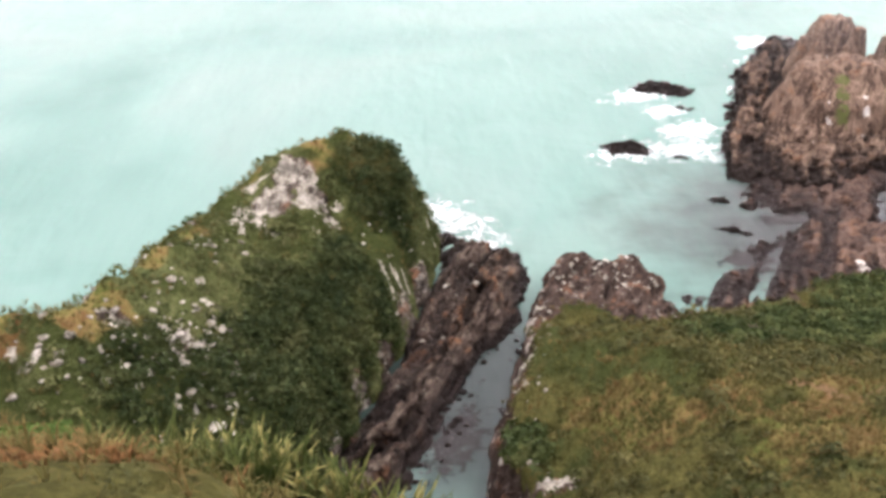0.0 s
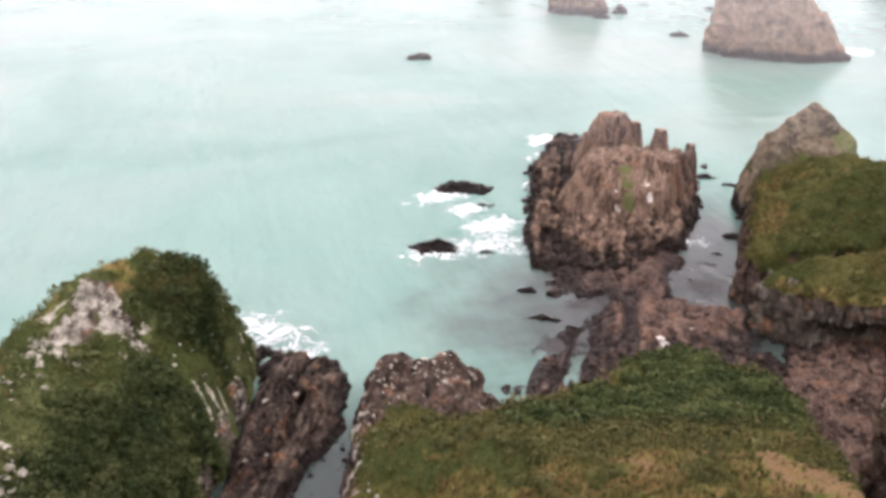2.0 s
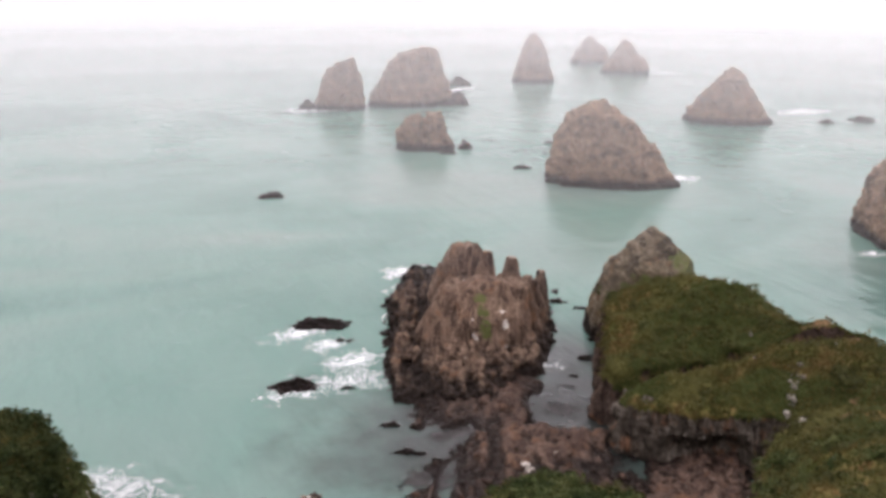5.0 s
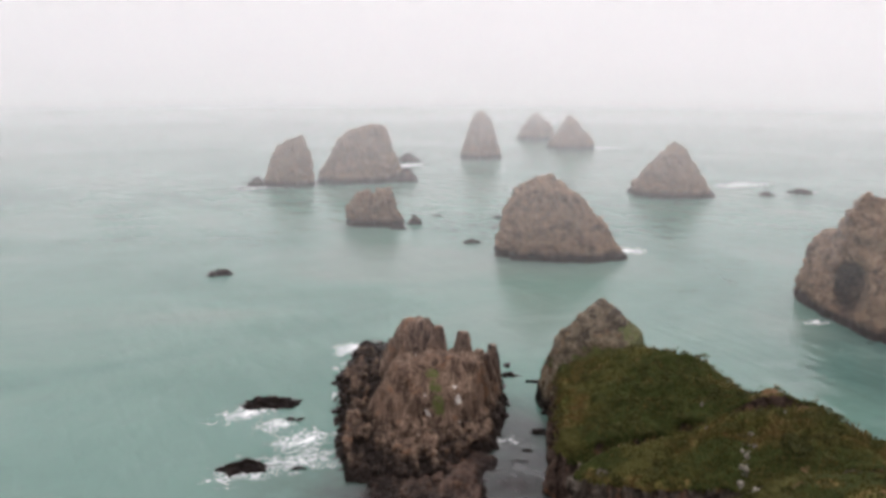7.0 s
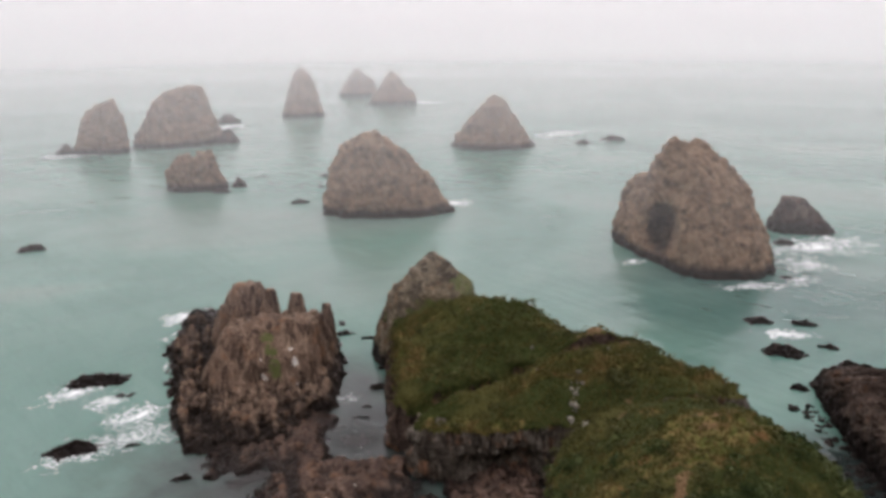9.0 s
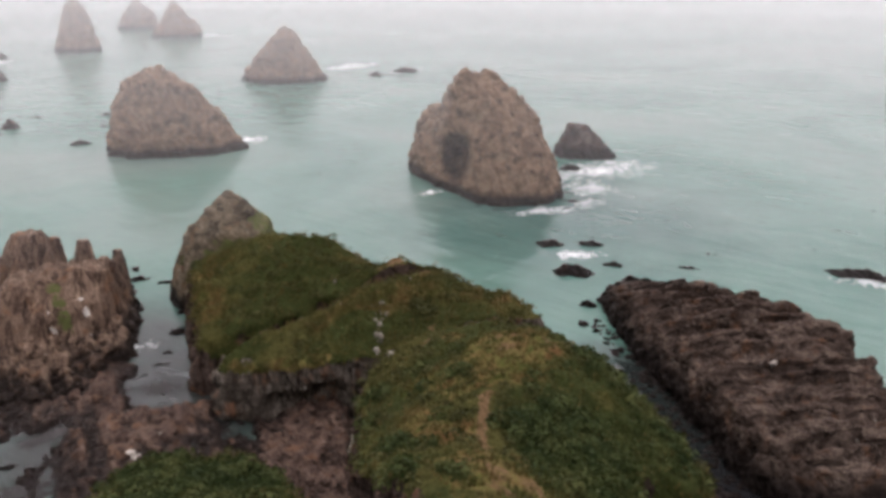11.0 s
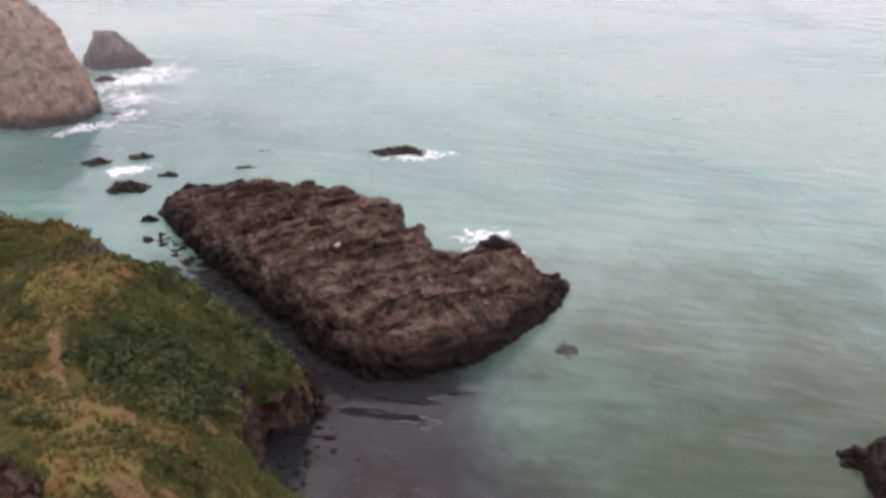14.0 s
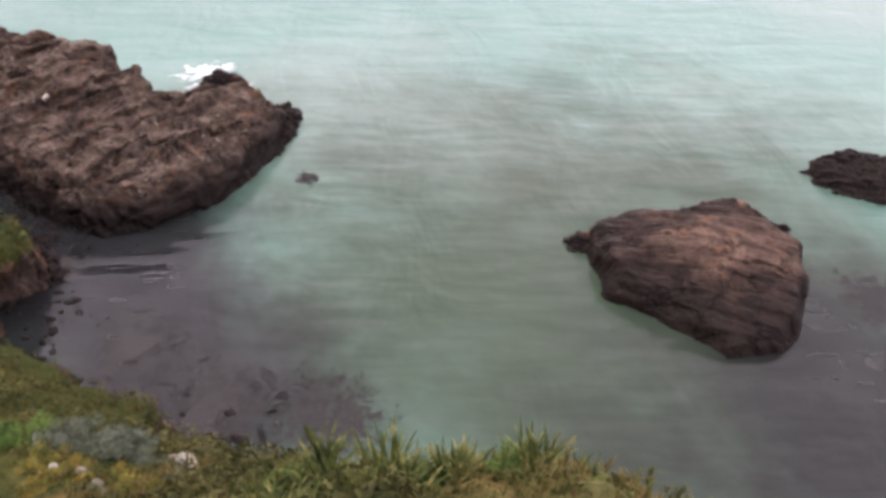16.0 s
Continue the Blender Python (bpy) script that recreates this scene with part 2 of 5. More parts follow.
def land_material(name, rock, scrub, grass, lichen=0.5):
    """Rock, scrub, grass and clay, by the masks green, dry and clay."""
    s = Nodes(name)
    rcol, rhigh = rock_colors(s, *rock, lichen=lichen)
    fine = s.noise(s.place(), 3.2, 6.0, 0.7)
    patch = s.noise(s.place(), 0.22, 5.0, 0.6, 0.5)
    clump = s.noise(s.place(), 1.1, 5.0, 0.65)
    sc = s.ramp(s.calc("ADD", s.calc("MULTIPLY", fine, 0.45), s.calc("MULTIPLY", clump, 0.55)),
                (0.36, scrub[0]), (0.5, scrub[1]), (0.66, scrub[2]))
    gr = s.ramp(s.calc("ADD", s.calc("MULTIPLY", fine, 0.4), s.calc("MULTIPLY", patch, 0.6)),
                (0.34, grass[0]), (0.44, grass[1]), (0.51, grass[2]), (0.57, grass[3]))
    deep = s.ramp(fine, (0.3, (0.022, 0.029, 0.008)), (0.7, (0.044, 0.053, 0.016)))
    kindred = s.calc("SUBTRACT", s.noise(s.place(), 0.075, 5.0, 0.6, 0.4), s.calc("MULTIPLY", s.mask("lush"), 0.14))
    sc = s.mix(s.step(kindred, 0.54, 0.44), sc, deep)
    veg = s.mix(s.step(s.calc("ADD", s.mask("dry"), s.calc("MULTIPLY", s.calc("SUBTRACT", patch, 0.5), 1.6)), 0.15, 0.85), sc, gr)
    wob = s.calc("MULTIPLY", s.calc("SUBTRACT", clump, 0.5), 1.1)
    col = s.mix(s.step(s.calc("ADD", s.mask("green"), wob), 0.38, 0.58), rcol, veg)
    clay = s.ramp(fine, (0.3, (0.090, 0.054, 0.027)), (0.7, (0.195, 0.128, 0.068)))
    col = s.mix(s.step(s.calc("ADD", s.mask("clay"), s.calc("MULTIPLY", wob, 2.2)), 0.40, 0.80), col, clay)
    chalk = s.ramp(s.noise(s.place(), 1.7, 5.0, 0.7), (0.36, (0.15, 0.135, 0.10)), (0.66, (0.44, 0.41, 0.35)))
    col = s.mix(s.step(s.calc("ADD", s.mask("pale"), s.calc("MULTIPLY", s.calc("SUBTRACT", s.noise(s.place(1.0, 0.4, 0.6, beds=True), 0.9, 5.0, 0.6, 0.6), 0.5), 1.6)), 0.42, 0.78), col, chalk)
    high = s.calc("ADD", s.calc("MULTIPLY", clump, 1.2), s.calc("ADD", rhigh, s.calc("MULTIPLY", fine, 0.6)))
    return s.finish(col, 0.92, s.bump(high, 0.9, 0.5), spec=0.03)


BROWN = ((0.014, 0.010, 0.009), (0.048, 0.034, 0.027), (0.116, 0.085, 0.068))
GREY = ((0.022, 0.017, 0.014), (0.068, 0.054, 0.042), (0.216, 0.194, 0.166))
TAN = ((0.058, 0.037, 0.024), (0.150, 0.100, 0.063), (0.255, 0.182, 0.120))
SCRUB = ((0.029, 0.031, 0.009), (0.058, 0.056, 0.017), (0.098, 0.088, 0.029))
MEADOW = ((0.032, 0.050, 0.011), (0.078, 0.088, 0.022), (0.155, 0.122, 0.044), (0.112, 0.062, 0.025))

BUSH = ((0.032, 0.042, 0.013), (0.064, 0.074, 0.026), (0.118, 0.116, 0.052))
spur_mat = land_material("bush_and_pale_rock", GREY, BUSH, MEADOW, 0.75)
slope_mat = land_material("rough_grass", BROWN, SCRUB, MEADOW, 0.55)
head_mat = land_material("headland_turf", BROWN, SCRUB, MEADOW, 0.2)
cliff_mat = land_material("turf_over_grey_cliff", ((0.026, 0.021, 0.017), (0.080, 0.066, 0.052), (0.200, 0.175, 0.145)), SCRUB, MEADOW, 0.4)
reef_mat = rock_material("wet_reef", (0.020, 0.013, 0.010), (0.068, 0.044, 0.034), (0.152, 0.105, 0.078), 0.3, 0.6, (0.13, 0.07, 0.04), False, 1.0)
stack_mat = rock_material("bedded_brown_rock", (0.034, 0.023, 0.017), (0.116, 0.078, 0.056), (0.245, 0.180, 0.128), 0.3, 0.85, (0.17, 0.088, 0.045), True, 2.6)
gully_mat = rock_material("rusty_gully_rock", (0.011, 0.008, 0.007), (0.042, 0.029, 0.022), (0.160, 0.130, 0.100), 0.35, 0.7, (0.20, 0.095, 0.045), True, 1.6)
# dark band up to 4.4: wet weed plus shade painted on the front face
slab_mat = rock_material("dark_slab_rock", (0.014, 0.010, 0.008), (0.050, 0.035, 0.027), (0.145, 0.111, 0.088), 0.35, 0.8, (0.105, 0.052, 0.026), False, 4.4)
tan_mat = rock_material("tan_rock", *TAN, 0.1, 0.9, (0.14, 0.092, 0.055), False, 3.0, 0.55)
peak_mat = rock_material("olive_grey_rock", (0.030, 0.024, 0.015), (0.098, 0.078, 0.050), (0.210, 0.175, 0.125), 0.3, 0.9, (0.15, 0.090, 0.045), False, 3.0)
skerry_mat = rock_material("low_wet_rock", (0.011, 0.008, 0.008), (0.032, 0.023, 0.020), (0.077, 0.056, 0.049), 0.0, 0.6)


def water_material():
    s = Nodes("sea_water")
    big = s.noise(s.place(), 0.011, 3.0, 0.5, 0.6)
    geo = s.t.nodes.new("ShaderNodeNewGeometry")
    col = s.ramp(big, (0.34, (0.066, 0.140, 0.115)), (0.5, (0.098, 0.176, 0.147)), (0.66, (0.128, 0.185, 0.160)))
    # shallows over dark weed below the lookout, and open grey water beyond the slab rock; darker tones too in the
    # channels, the gully and before the big stack
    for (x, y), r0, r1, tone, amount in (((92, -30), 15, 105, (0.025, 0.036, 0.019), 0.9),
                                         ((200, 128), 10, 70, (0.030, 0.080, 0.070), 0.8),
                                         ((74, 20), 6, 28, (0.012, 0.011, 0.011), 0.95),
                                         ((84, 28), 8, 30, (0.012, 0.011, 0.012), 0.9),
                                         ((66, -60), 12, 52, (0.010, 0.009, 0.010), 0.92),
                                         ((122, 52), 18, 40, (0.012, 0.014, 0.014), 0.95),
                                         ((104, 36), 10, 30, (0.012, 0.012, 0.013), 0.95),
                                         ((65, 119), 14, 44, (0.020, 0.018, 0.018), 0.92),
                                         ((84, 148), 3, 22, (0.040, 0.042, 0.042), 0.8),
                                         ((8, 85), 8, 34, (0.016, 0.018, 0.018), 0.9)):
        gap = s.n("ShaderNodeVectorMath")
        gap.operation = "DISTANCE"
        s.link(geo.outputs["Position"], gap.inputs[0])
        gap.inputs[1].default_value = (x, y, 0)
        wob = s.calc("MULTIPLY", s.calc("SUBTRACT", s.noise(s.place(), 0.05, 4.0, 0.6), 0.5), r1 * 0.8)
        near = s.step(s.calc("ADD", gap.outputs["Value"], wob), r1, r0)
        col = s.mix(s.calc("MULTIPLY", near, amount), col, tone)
    ripple = s.noise(s.place(1.0, 0.45, 1.0), 0.55, 5.0, 0.6, 0.3)
    swell = s.noise(s.place(0.6, 1.0, 1.0), 0.075, 3.0, 0.5, 0.5)
    roll = s.noise(s.place(1.0, 0.4, 1.0), 0.13, 2.0, 0.45, 0.2)
    wave = s.noise(s.place(1.0, 0.38, 1.0), 0.26, 2.0, 0.5, 0.15)
    chop = s.calc("ADD", s.calc("ADD", s.calc("MULTIPLY", ripple, 0.02), s.calc("MULTIPLY", roll, 1.5)), s.calc("ADD", s.calc("MULTIPLY", swell, 1.6), s.calc("MULTIPLY", wave, 0.6)))
    # sheltered water inside the rocks lies calmer
    gap = s.n("ShaderNodeVectorMath")
    gap.operation = "DISTANCE"
    s.link(geo.outputs["Position"], gap.inputs[0])
    gap.inputs[1].default_value = (85, -10, 0)
    open_sea = s.step(gap.outputs["Value"], 60.0, 300.0)
    bump = s.n("ShaderNodeBump", Height=chop, Distance=1.0, Strength=s.calc("ADD", s.calc("MULTIPLY", open_sea, -0.08), 0.38))
    rough = s.calc("ADD", s.calc("MULTIPLY", open_sea, 0.17), 0.07)
    return s.finish(col, rough, bump.outputs[0], spec=0.31, IOR=1.33)


def foam_material():
    s = Nodes("sea_foam")
    web = s.noise(s.place(0.8, 1.0, 1.0), 0.20, 7.0, 0.62, 2.2)
    vein = s.calc("ABSOLUTE", s.calc("SUBTRACT", s.noise(s.place(), 0.42, 5.0, 0.6, 1.6), 0.5))
    level = s.calc("ADD", web, s.calc("MULTIPLY", s.mask("core"), 0.34))
    thick = s.step(level, 0.64, 0.92)
    lace = s.calc("MULTIPLY", s.step(level, 0.44, 0.66), s.step(vein, 0.075, 0.015))
    cover = s.calc("MAXIMUM", thick, s.calc("MULTIPLY", lace, 0.75))
    b = s.n("ShaderNodeBsdfPrincipled", Roughness=0.7)
    b.inputs["Base Color"].default_value = (0.82, 0.84, 0.84, 1)
    clear = s.t.nodes.new("ShaderNodeBsdfTransparent")
    m = s.n("ShaderNodeMixShader", Fac=s.calc("MULTIPLY", cover, 0.85))
    s.link(clear.outputs[0], m.inputs[1])
    s.link(b.outputs[0], m.inputs[2])
    s.link(m.outputs[0], s.out.inputs["Surface"])
    return s.mat


def weed_material():
    s = Nodes("floating_weed")
    web = s.noise(s.place(1.0, 1.0, 1.0), 0.45, 8.0, 0.74, 0.6)
    level = s.calc("ADD", web, s.calc("MULTIPLY", s.mask("core"), 0.3))
    cover = s.step(level, 0.54, 0.66)
    b = s.n("ShaderNodeBsdfPrincipled", Roughness=0.45)
    b.inputs["Base Color"].default_value = (0.009, 0.007, 0.006, 1)
    b.inputs["Specular IOR Level"].default_value = 0.25
    clear = s.t.nodes.new("ShaderNodeBsdfTransparent")
    m = s.n("ShaderNodeMixShader", Fac=s.calc("MULTIPLY", cover, 0.85))
    s.link(clear.outputs[0], m.inputs[1])
    s.link(b.outputs[0], m.inputs[2])
    s.link(m.outputs[0], s.out.inputs["Surface"])
    return s.mat


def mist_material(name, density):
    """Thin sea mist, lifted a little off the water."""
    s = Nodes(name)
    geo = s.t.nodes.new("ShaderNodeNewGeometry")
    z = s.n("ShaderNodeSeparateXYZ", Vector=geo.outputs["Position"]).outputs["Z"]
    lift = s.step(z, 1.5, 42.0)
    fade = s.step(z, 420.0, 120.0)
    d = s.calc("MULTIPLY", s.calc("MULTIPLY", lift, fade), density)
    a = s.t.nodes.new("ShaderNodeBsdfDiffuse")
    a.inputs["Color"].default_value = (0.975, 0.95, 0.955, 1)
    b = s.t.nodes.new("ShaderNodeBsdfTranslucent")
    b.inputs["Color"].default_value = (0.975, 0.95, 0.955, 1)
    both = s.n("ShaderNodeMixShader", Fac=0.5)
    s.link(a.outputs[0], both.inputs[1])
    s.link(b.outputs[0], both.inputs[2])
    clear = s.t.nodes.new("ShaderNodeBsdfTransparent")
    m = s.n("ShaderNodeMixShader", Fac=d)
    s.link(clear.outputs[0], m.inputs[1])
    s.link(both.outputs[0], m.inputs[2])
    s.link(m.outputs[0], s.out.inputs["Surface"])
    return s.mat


def leaf_material(name, low, mid, high, scale=0.6, stand=0.24):
    s = Nodes(name)
    geo = s.t.nodes.new("ShaderNodeNewGeometry")
    tone = s.calc("ADD", s.calc("MULTIPLY", geo.outputs["Random Per Island"], 0.14),
                  s.calc("ADD", s.calc("MULTIPLY", s.noise(s.place(), scale, 3.0), 0.30), s.calc("MULTIPLY", s.noise(s.place(), stand, 5.0, 0.62, 0.5), 0.85)))
    col = s.ramp(tone, (0.48, low), (0.64, mid), (0.82, high))
    b = s.n("ShaderNodeBsdfPrincipled", Roughness=0.65)
    b.inputs["Specular IOR Level"].default_value = 0.08
    s.link(col, b.inputs["Base Color"])
    tr = s.n("ShaderNodeBsdfTranslucent", Color=col)
    m = s.n("ShaderNodeMixShader", Fac=0.25)
    s.link(b.outputs[0], m.inputs[1])
    s.link(tr.outputs[0], m.inputs[2])
    s.link(m.outputs[0], s.out.inputs["Surface"])
    return s.mat


scrub_leaf = leaf_material("scrub_leaves", (0.025, 0.030, 0.009), (0.054, 0.055, 0.018), (0.098, 0.090, 0.031), 0.6, 0.16)
green_leaf = leaf_material("green_scrub_leaves", (0.018, 0.031, 0.009), (0.041, 0.056, 0.017), (0.088, 0.096, 0.032), 0.6, 0.2)
dark_leaf = leaf_material("dark_scrub_leaves", (0.013, 0.022, 0.007), (0.030, 0.042, 0.013), (0.064, 0.070, 0.025), 0.6, 0.2)
spur_leaf = leaf_material("spur_scrub_leaves", (0.024, 0.038, 0.010), (0.056, 0.068, 0.022), (0.115, 0.115, 0.046), 0.6, 0.16)
grass_leaf = leaf_material("grass_blades", (0.040, 0.050, 0.012), (0.074, 0.067, 0.019), (0.135, 0.090, 0.034), 0.4)
flax_leaf = leaf_material("flax_leaves", (0.020, 0.034, 0.009), (0.068, 0.084, 0.022), (0.34, 0.29, 0.11), 2.2, 0.9)
russet_leaf = leaf_material("russet_grass_blades", (0.050, 0.034, 0.012), (0.135, 0.070, 0.026), (0.23, 0.12, 0.045), 0.8, 0.5)
sea_mat, foam_mat, weed_mat = water_material(), foam_material(), weed_material()
outcrop_mat = rock_material("pale_lichened_rock", (0.08, 0.072, 0.056), (0.24, 0.22, 0.18), (0.48, 0.45, 0.40), 0.3, 0.9, (0.15, 0.125, 0.09), False)
# dark band up to 6.8: wet weed plus painted shade of the boulder's near face
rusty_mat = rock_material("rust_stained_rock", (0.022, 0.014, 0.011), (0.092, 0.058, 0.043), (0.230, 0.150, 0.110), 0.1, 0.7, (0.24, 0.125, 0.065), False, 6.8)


# ---- sea and mist ----
def sea():
    rings = [0.01, 40, 80, 120, 160, 220, 300, 400, 550, 800, 1200, 2000, 3500, 4900]
    n = 96
    v = [(60 + r * math.cos(2 * math.pi * i / n), 60 + r * math.sin(2 * math.pi * i / n), 0) for r in rings for i in range(n)]
    f = [(j * n + i, (j + 1) * n + i, (j + 1) * n + (i + 1) % n, j * n + (i + 1) % n) for j in range(len(rings) - 1) for i in range(n)]
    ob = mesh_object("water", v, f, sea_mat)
    tagged(ob, "milky turquoise sea under mist with soft swell", "sea", kind="structure")


sea()


def mist(radius, density):
    n = 80
    a0, a1 = radians(-60), radians(150)
    v, f = [], []
    for i in range(n + 1):
        a = a0 + (a1 - a0) * i / n
        for z in (1.5, 30.0, 430.0):
            v.append((radius * math.sin(a), radius * math.cos(a), z))
    for i in range(n):
        for j in (0, 1):
            f.append((i * 3 + j, i * 3 + 3 + j, i * 3 + 4 + j, i * 3 + 1 + j))
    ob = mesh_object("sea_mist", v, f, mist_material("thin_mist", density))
    tagged(ob, "pale grey sea mist hanging over the water", "mist", kind="stuff")


# haze put in as see-through shells round the lookout, denser farther out
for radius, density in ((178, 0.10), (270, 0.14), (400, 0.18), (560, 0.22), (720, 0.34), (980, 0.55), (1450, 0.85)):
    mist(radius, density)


# ---- land ----
LUSH = {}
LAND = []  # name -> sampled points for plants


def gradient_slope(h, res):
    gy, gx = np.gradient(h, res)
    return np.hypot(gx, gy)


def landform(name, label, category, poly, tops, edge, res, material, rugged, green_from, seed,
             power=0.55, base=-2.0, clay=(), bare=(), dry=(), wander=1.6, limit=None, steep=(1.6, 2.6),
             strike=STRIKE, blocky=0.0, towers=(), pale=(), moss=(), kind="structure", wide=1.3, long=5.0, saw=0.0, track=(), lush=(), terrace=0.0,
             voxel=0.0, sheer=(0.1, 0.3), crack=0.5, grain=(1.3, 5.0, 3.0), dip=0.25, cave=()):
    """A piece of land: its shore in plan, a few summit heights, a cliff of that width at the edge."""
    xs = [p[0] for p in poly]
    ys = [p[1] for p in poly]
    x0, x1, y0, y1 = limit or (min(xs) - 2, max(xs) + 2, min(ys) - 2, max(ys) + 2)
    gx, gy = np.meshgrid(np.arange(x0, x1, res), np.arange(y0, y1, res))
    zero = np.zeros_like(gx)
    wx = gx + wander * fbm(gx * 0.12, gy * 0.12, zero, seed, 4)
    wy = gy + wander * fbm(gx * 0.12, gy * 0.12, zero + 7, seed + 9, 4)
    d = inside_depth(wx, wy, poly)
    top = surface(tops)(wx, wy)
    rise = np.clip(d / edge, 0, 1) ** power
    h = base + (top - base) * rise
    for cx, cy, r, foot, z, sharp in towers:
        rr = np.hypot(wx - cx, wy - cy) + 0.25 * r * fbm(gx * 0.4, gy * 0.4, zero, seed + 5, 3)
        h = np.maximum(h, np.where(rr < r, foot + (z - foot) * np.clip(1 - (rr / r) ** 2, 0, 1) ** sharp, -9))
    slope = gradient_slope(h, res)
    patchy = fbm(gx * 0.16, gy * 0.16, zero, seed + 21, 4)
    green = smooth(green_from - 1.0, green_from + 2.0, h + 3 * patchy) * smooth(steep[1], steep[0], slope + 0.8 * patchy)
    for cx, cy, r in bare:
        green = green * smooth(r * 0.5, r * 1.2, np.hypot(gx - cx, gy - cy) + r * patchy)
    dirt, straw = np.zeros_like(h), np.full_like(h, 0.0)
    for cx, cy, r in clay:
        dirt = np.maximum(dirt, smooth(r * 1.15, r * 0.5, np.hypot(gx - cx, gy - cy) + 1.5 * r * patchy))
    dirt = 0.78 * dirt
    for (ax, ay), (bx, by) in zip(track, track[1:]):
        ex, ey = bx - ax, by - ay
        t = np.clip(((gx - ax) * ex + (gy - ay) * ey) / (ex * ex + ey * ey), 0, 1)
        dirt = np.maximum(dirt, 1.4 * smooth(0.7, 0.3, np.hypot(gx - ax - t * ex, gy - ay - t * ey) + 0.3 * patchy))
    for cx, cy, r in dry:
        straw = np.maximum(straw, smooth(r * 1.2, r * 0.6, np.hypot(gx - cx, gy - cy) + (1.2 * r + 1.5) * patchy + 0.8 * fbm(gx * 0.5, gy * 0.5, zero, seed + 25, 3)))
    for cx, cy, r in moss:
        green = np.maximum(green, smooth(r * 1.2, r * 0.6, np.hypot(gx - cx, gy - cy) + 0.8 * r * patchy))
    bush = np.zeros_like(h)
    for cx, cy, r in lush:
        bush = np.maximum(bush, smooth(r * 1.3, r * 0.5, np.hypot(gx - cx, gy - cy) + 0.6 * r * patchy))
    straw = straw * (1 - 0.7 * bush)
    ragged = fbm(gx * 0.8, gy * 0.8, h * 0.5, seed + 23, 4)
    white = np.zeros_like(h)
    for cx, cy, r in pale:
        white = np.maximum(white, (0.72 if r > 1.9 else 1.0) * smooth(r * 1.15, r * 0.5, np.hypot(gx - cx, gy - cy) + 1.5 * r * ragged))
    stone = (1 - green) * smooth(-2.0, 0.5, h)
    h = h + rugged * stone * beds(gx, gy, h, seed, strike) + green * (0.9 * fbm(gx * 0.45, gy * 0.45, zero, seed + 31, 3) + 0.9 * (0.35 + bush) * (0.5 - np.abs(fbm(gx * 0.3, gy * 0.3, zero, seed + 33, 3)) * 2))
    if blocky:
        rubble = 0.65 * blocks(wx, wy, seed, strike, wide, long) + 0.35 * blocks(wx, wy, seed + 7, strike, wide * 0.5, long * 0.4)
        h = h + blocky * rubble * stone * smooth(0.0, 2.5, d)
    if saw:
        u = across(wx, wy, 0.0, strike) + 1.2 * fbm(gx * 0.1, gy * 0.1, zero, seed + 81, 3)
        u = u + 1.5 * vnoise(along(gx, gy, strike) * 0.07, zero, zero, seed + 82)
        u = u + 0.4 * wide * np.sin(u * 1.9 / wide + seed)
        step_no = np.floor(u / (1.6 * wide))
        q = u / (1.6 * wide) - step_no
        uneven = 0.75 + 0.55 * lattice(step_no.astype(np.int64), np.floor((along(wx, wy, strike) + 3 * patchy) / (2.5 * long)).astype(np.int64), np.zeros(h.shape, np.int64), seed)
        h = h + saw * uneven * (np.minimum(q / 0.9, (1 - q) / 0.1) - 0.5) * smooth(1.0, 4.0, d) * stone
    if terrace:
        level = (h + 0.5 * fbm(gx * 0.2, gy * 0.2, zero, seed + 91, 3)) / terrace
        part_up = level - np.floor(level)
        h = np.where(stone > 0.3, h - (part_up - smooth(0.55, 0.95, part_up)) * terrace * 0.75 * smooth(0.0, 1.0, h), h)
    keep = d > -0.2
    # sideways shift of the bare rock for ledges and clefts
    shift = stone * rugged * 0.45
    px = gx + shift * fbm(gx * 0.3, gy * 0.3, h * 0.35, seed + 51, 3)
    py = gy + shift * fbm(gx * 0.3, gy * 0.3, h * 0.35, seed + 61, 3)
    ny, nx = h.shape
    index = np.arange(ny * nx).reshape(ny, nx)
    cell = keep[:-1, :-1] | keep[1:, :-1] | keep[:-1, 1:] | keep[1:, 1:]
    quad = np.stack([index[:-1, :-1], index[:-1, 1:], index[1:, 1:], index[1:, :-1]], -1)[cell]
    used = np.unique(quad)
    remap = np.zeros(ny * nx, np.int64)
    remap[used] = np.arange(len(used))
    pts = np.stack([px.ravel(), py.ravel(), h.ravel()], 1)[used]
    faces = remap[quad]
    cover = {"green": green, "dry": straw, "clay": dirt, "pale": white, "lush": bush}
    if voxel:
        pts, faces, nrm = even_solid(pts, faces, voxel)
        jx = np.clip(((pts[:, 0] - x0) / res).round().astype(int), 0, nx - 1)
        jy = np.clip(((pts[:, 1] - y0) / res).round().astype(int), 0, ny - 1)
        cover = {key: val[jy, jx] for key, val in cover.items()}
        cover["green"] = cover["green"] * smooth(sheer[0], sheer[1], nrm[:, 2] + 0.12 * fbm(pts[:, 0] * 0.6, pts[:, 1] * 0.6, pts[:, 2] * 0.6, seed + 95, 3))
        slope = slope[jy, jx]
        bed, run, tall = grain
        pts = weather(pts, nrm, (1 - cover["green"]) * smooth(-2.0, 0.6, pts[:, 2]), seed, crack, strike, bed, run, tall, dip)
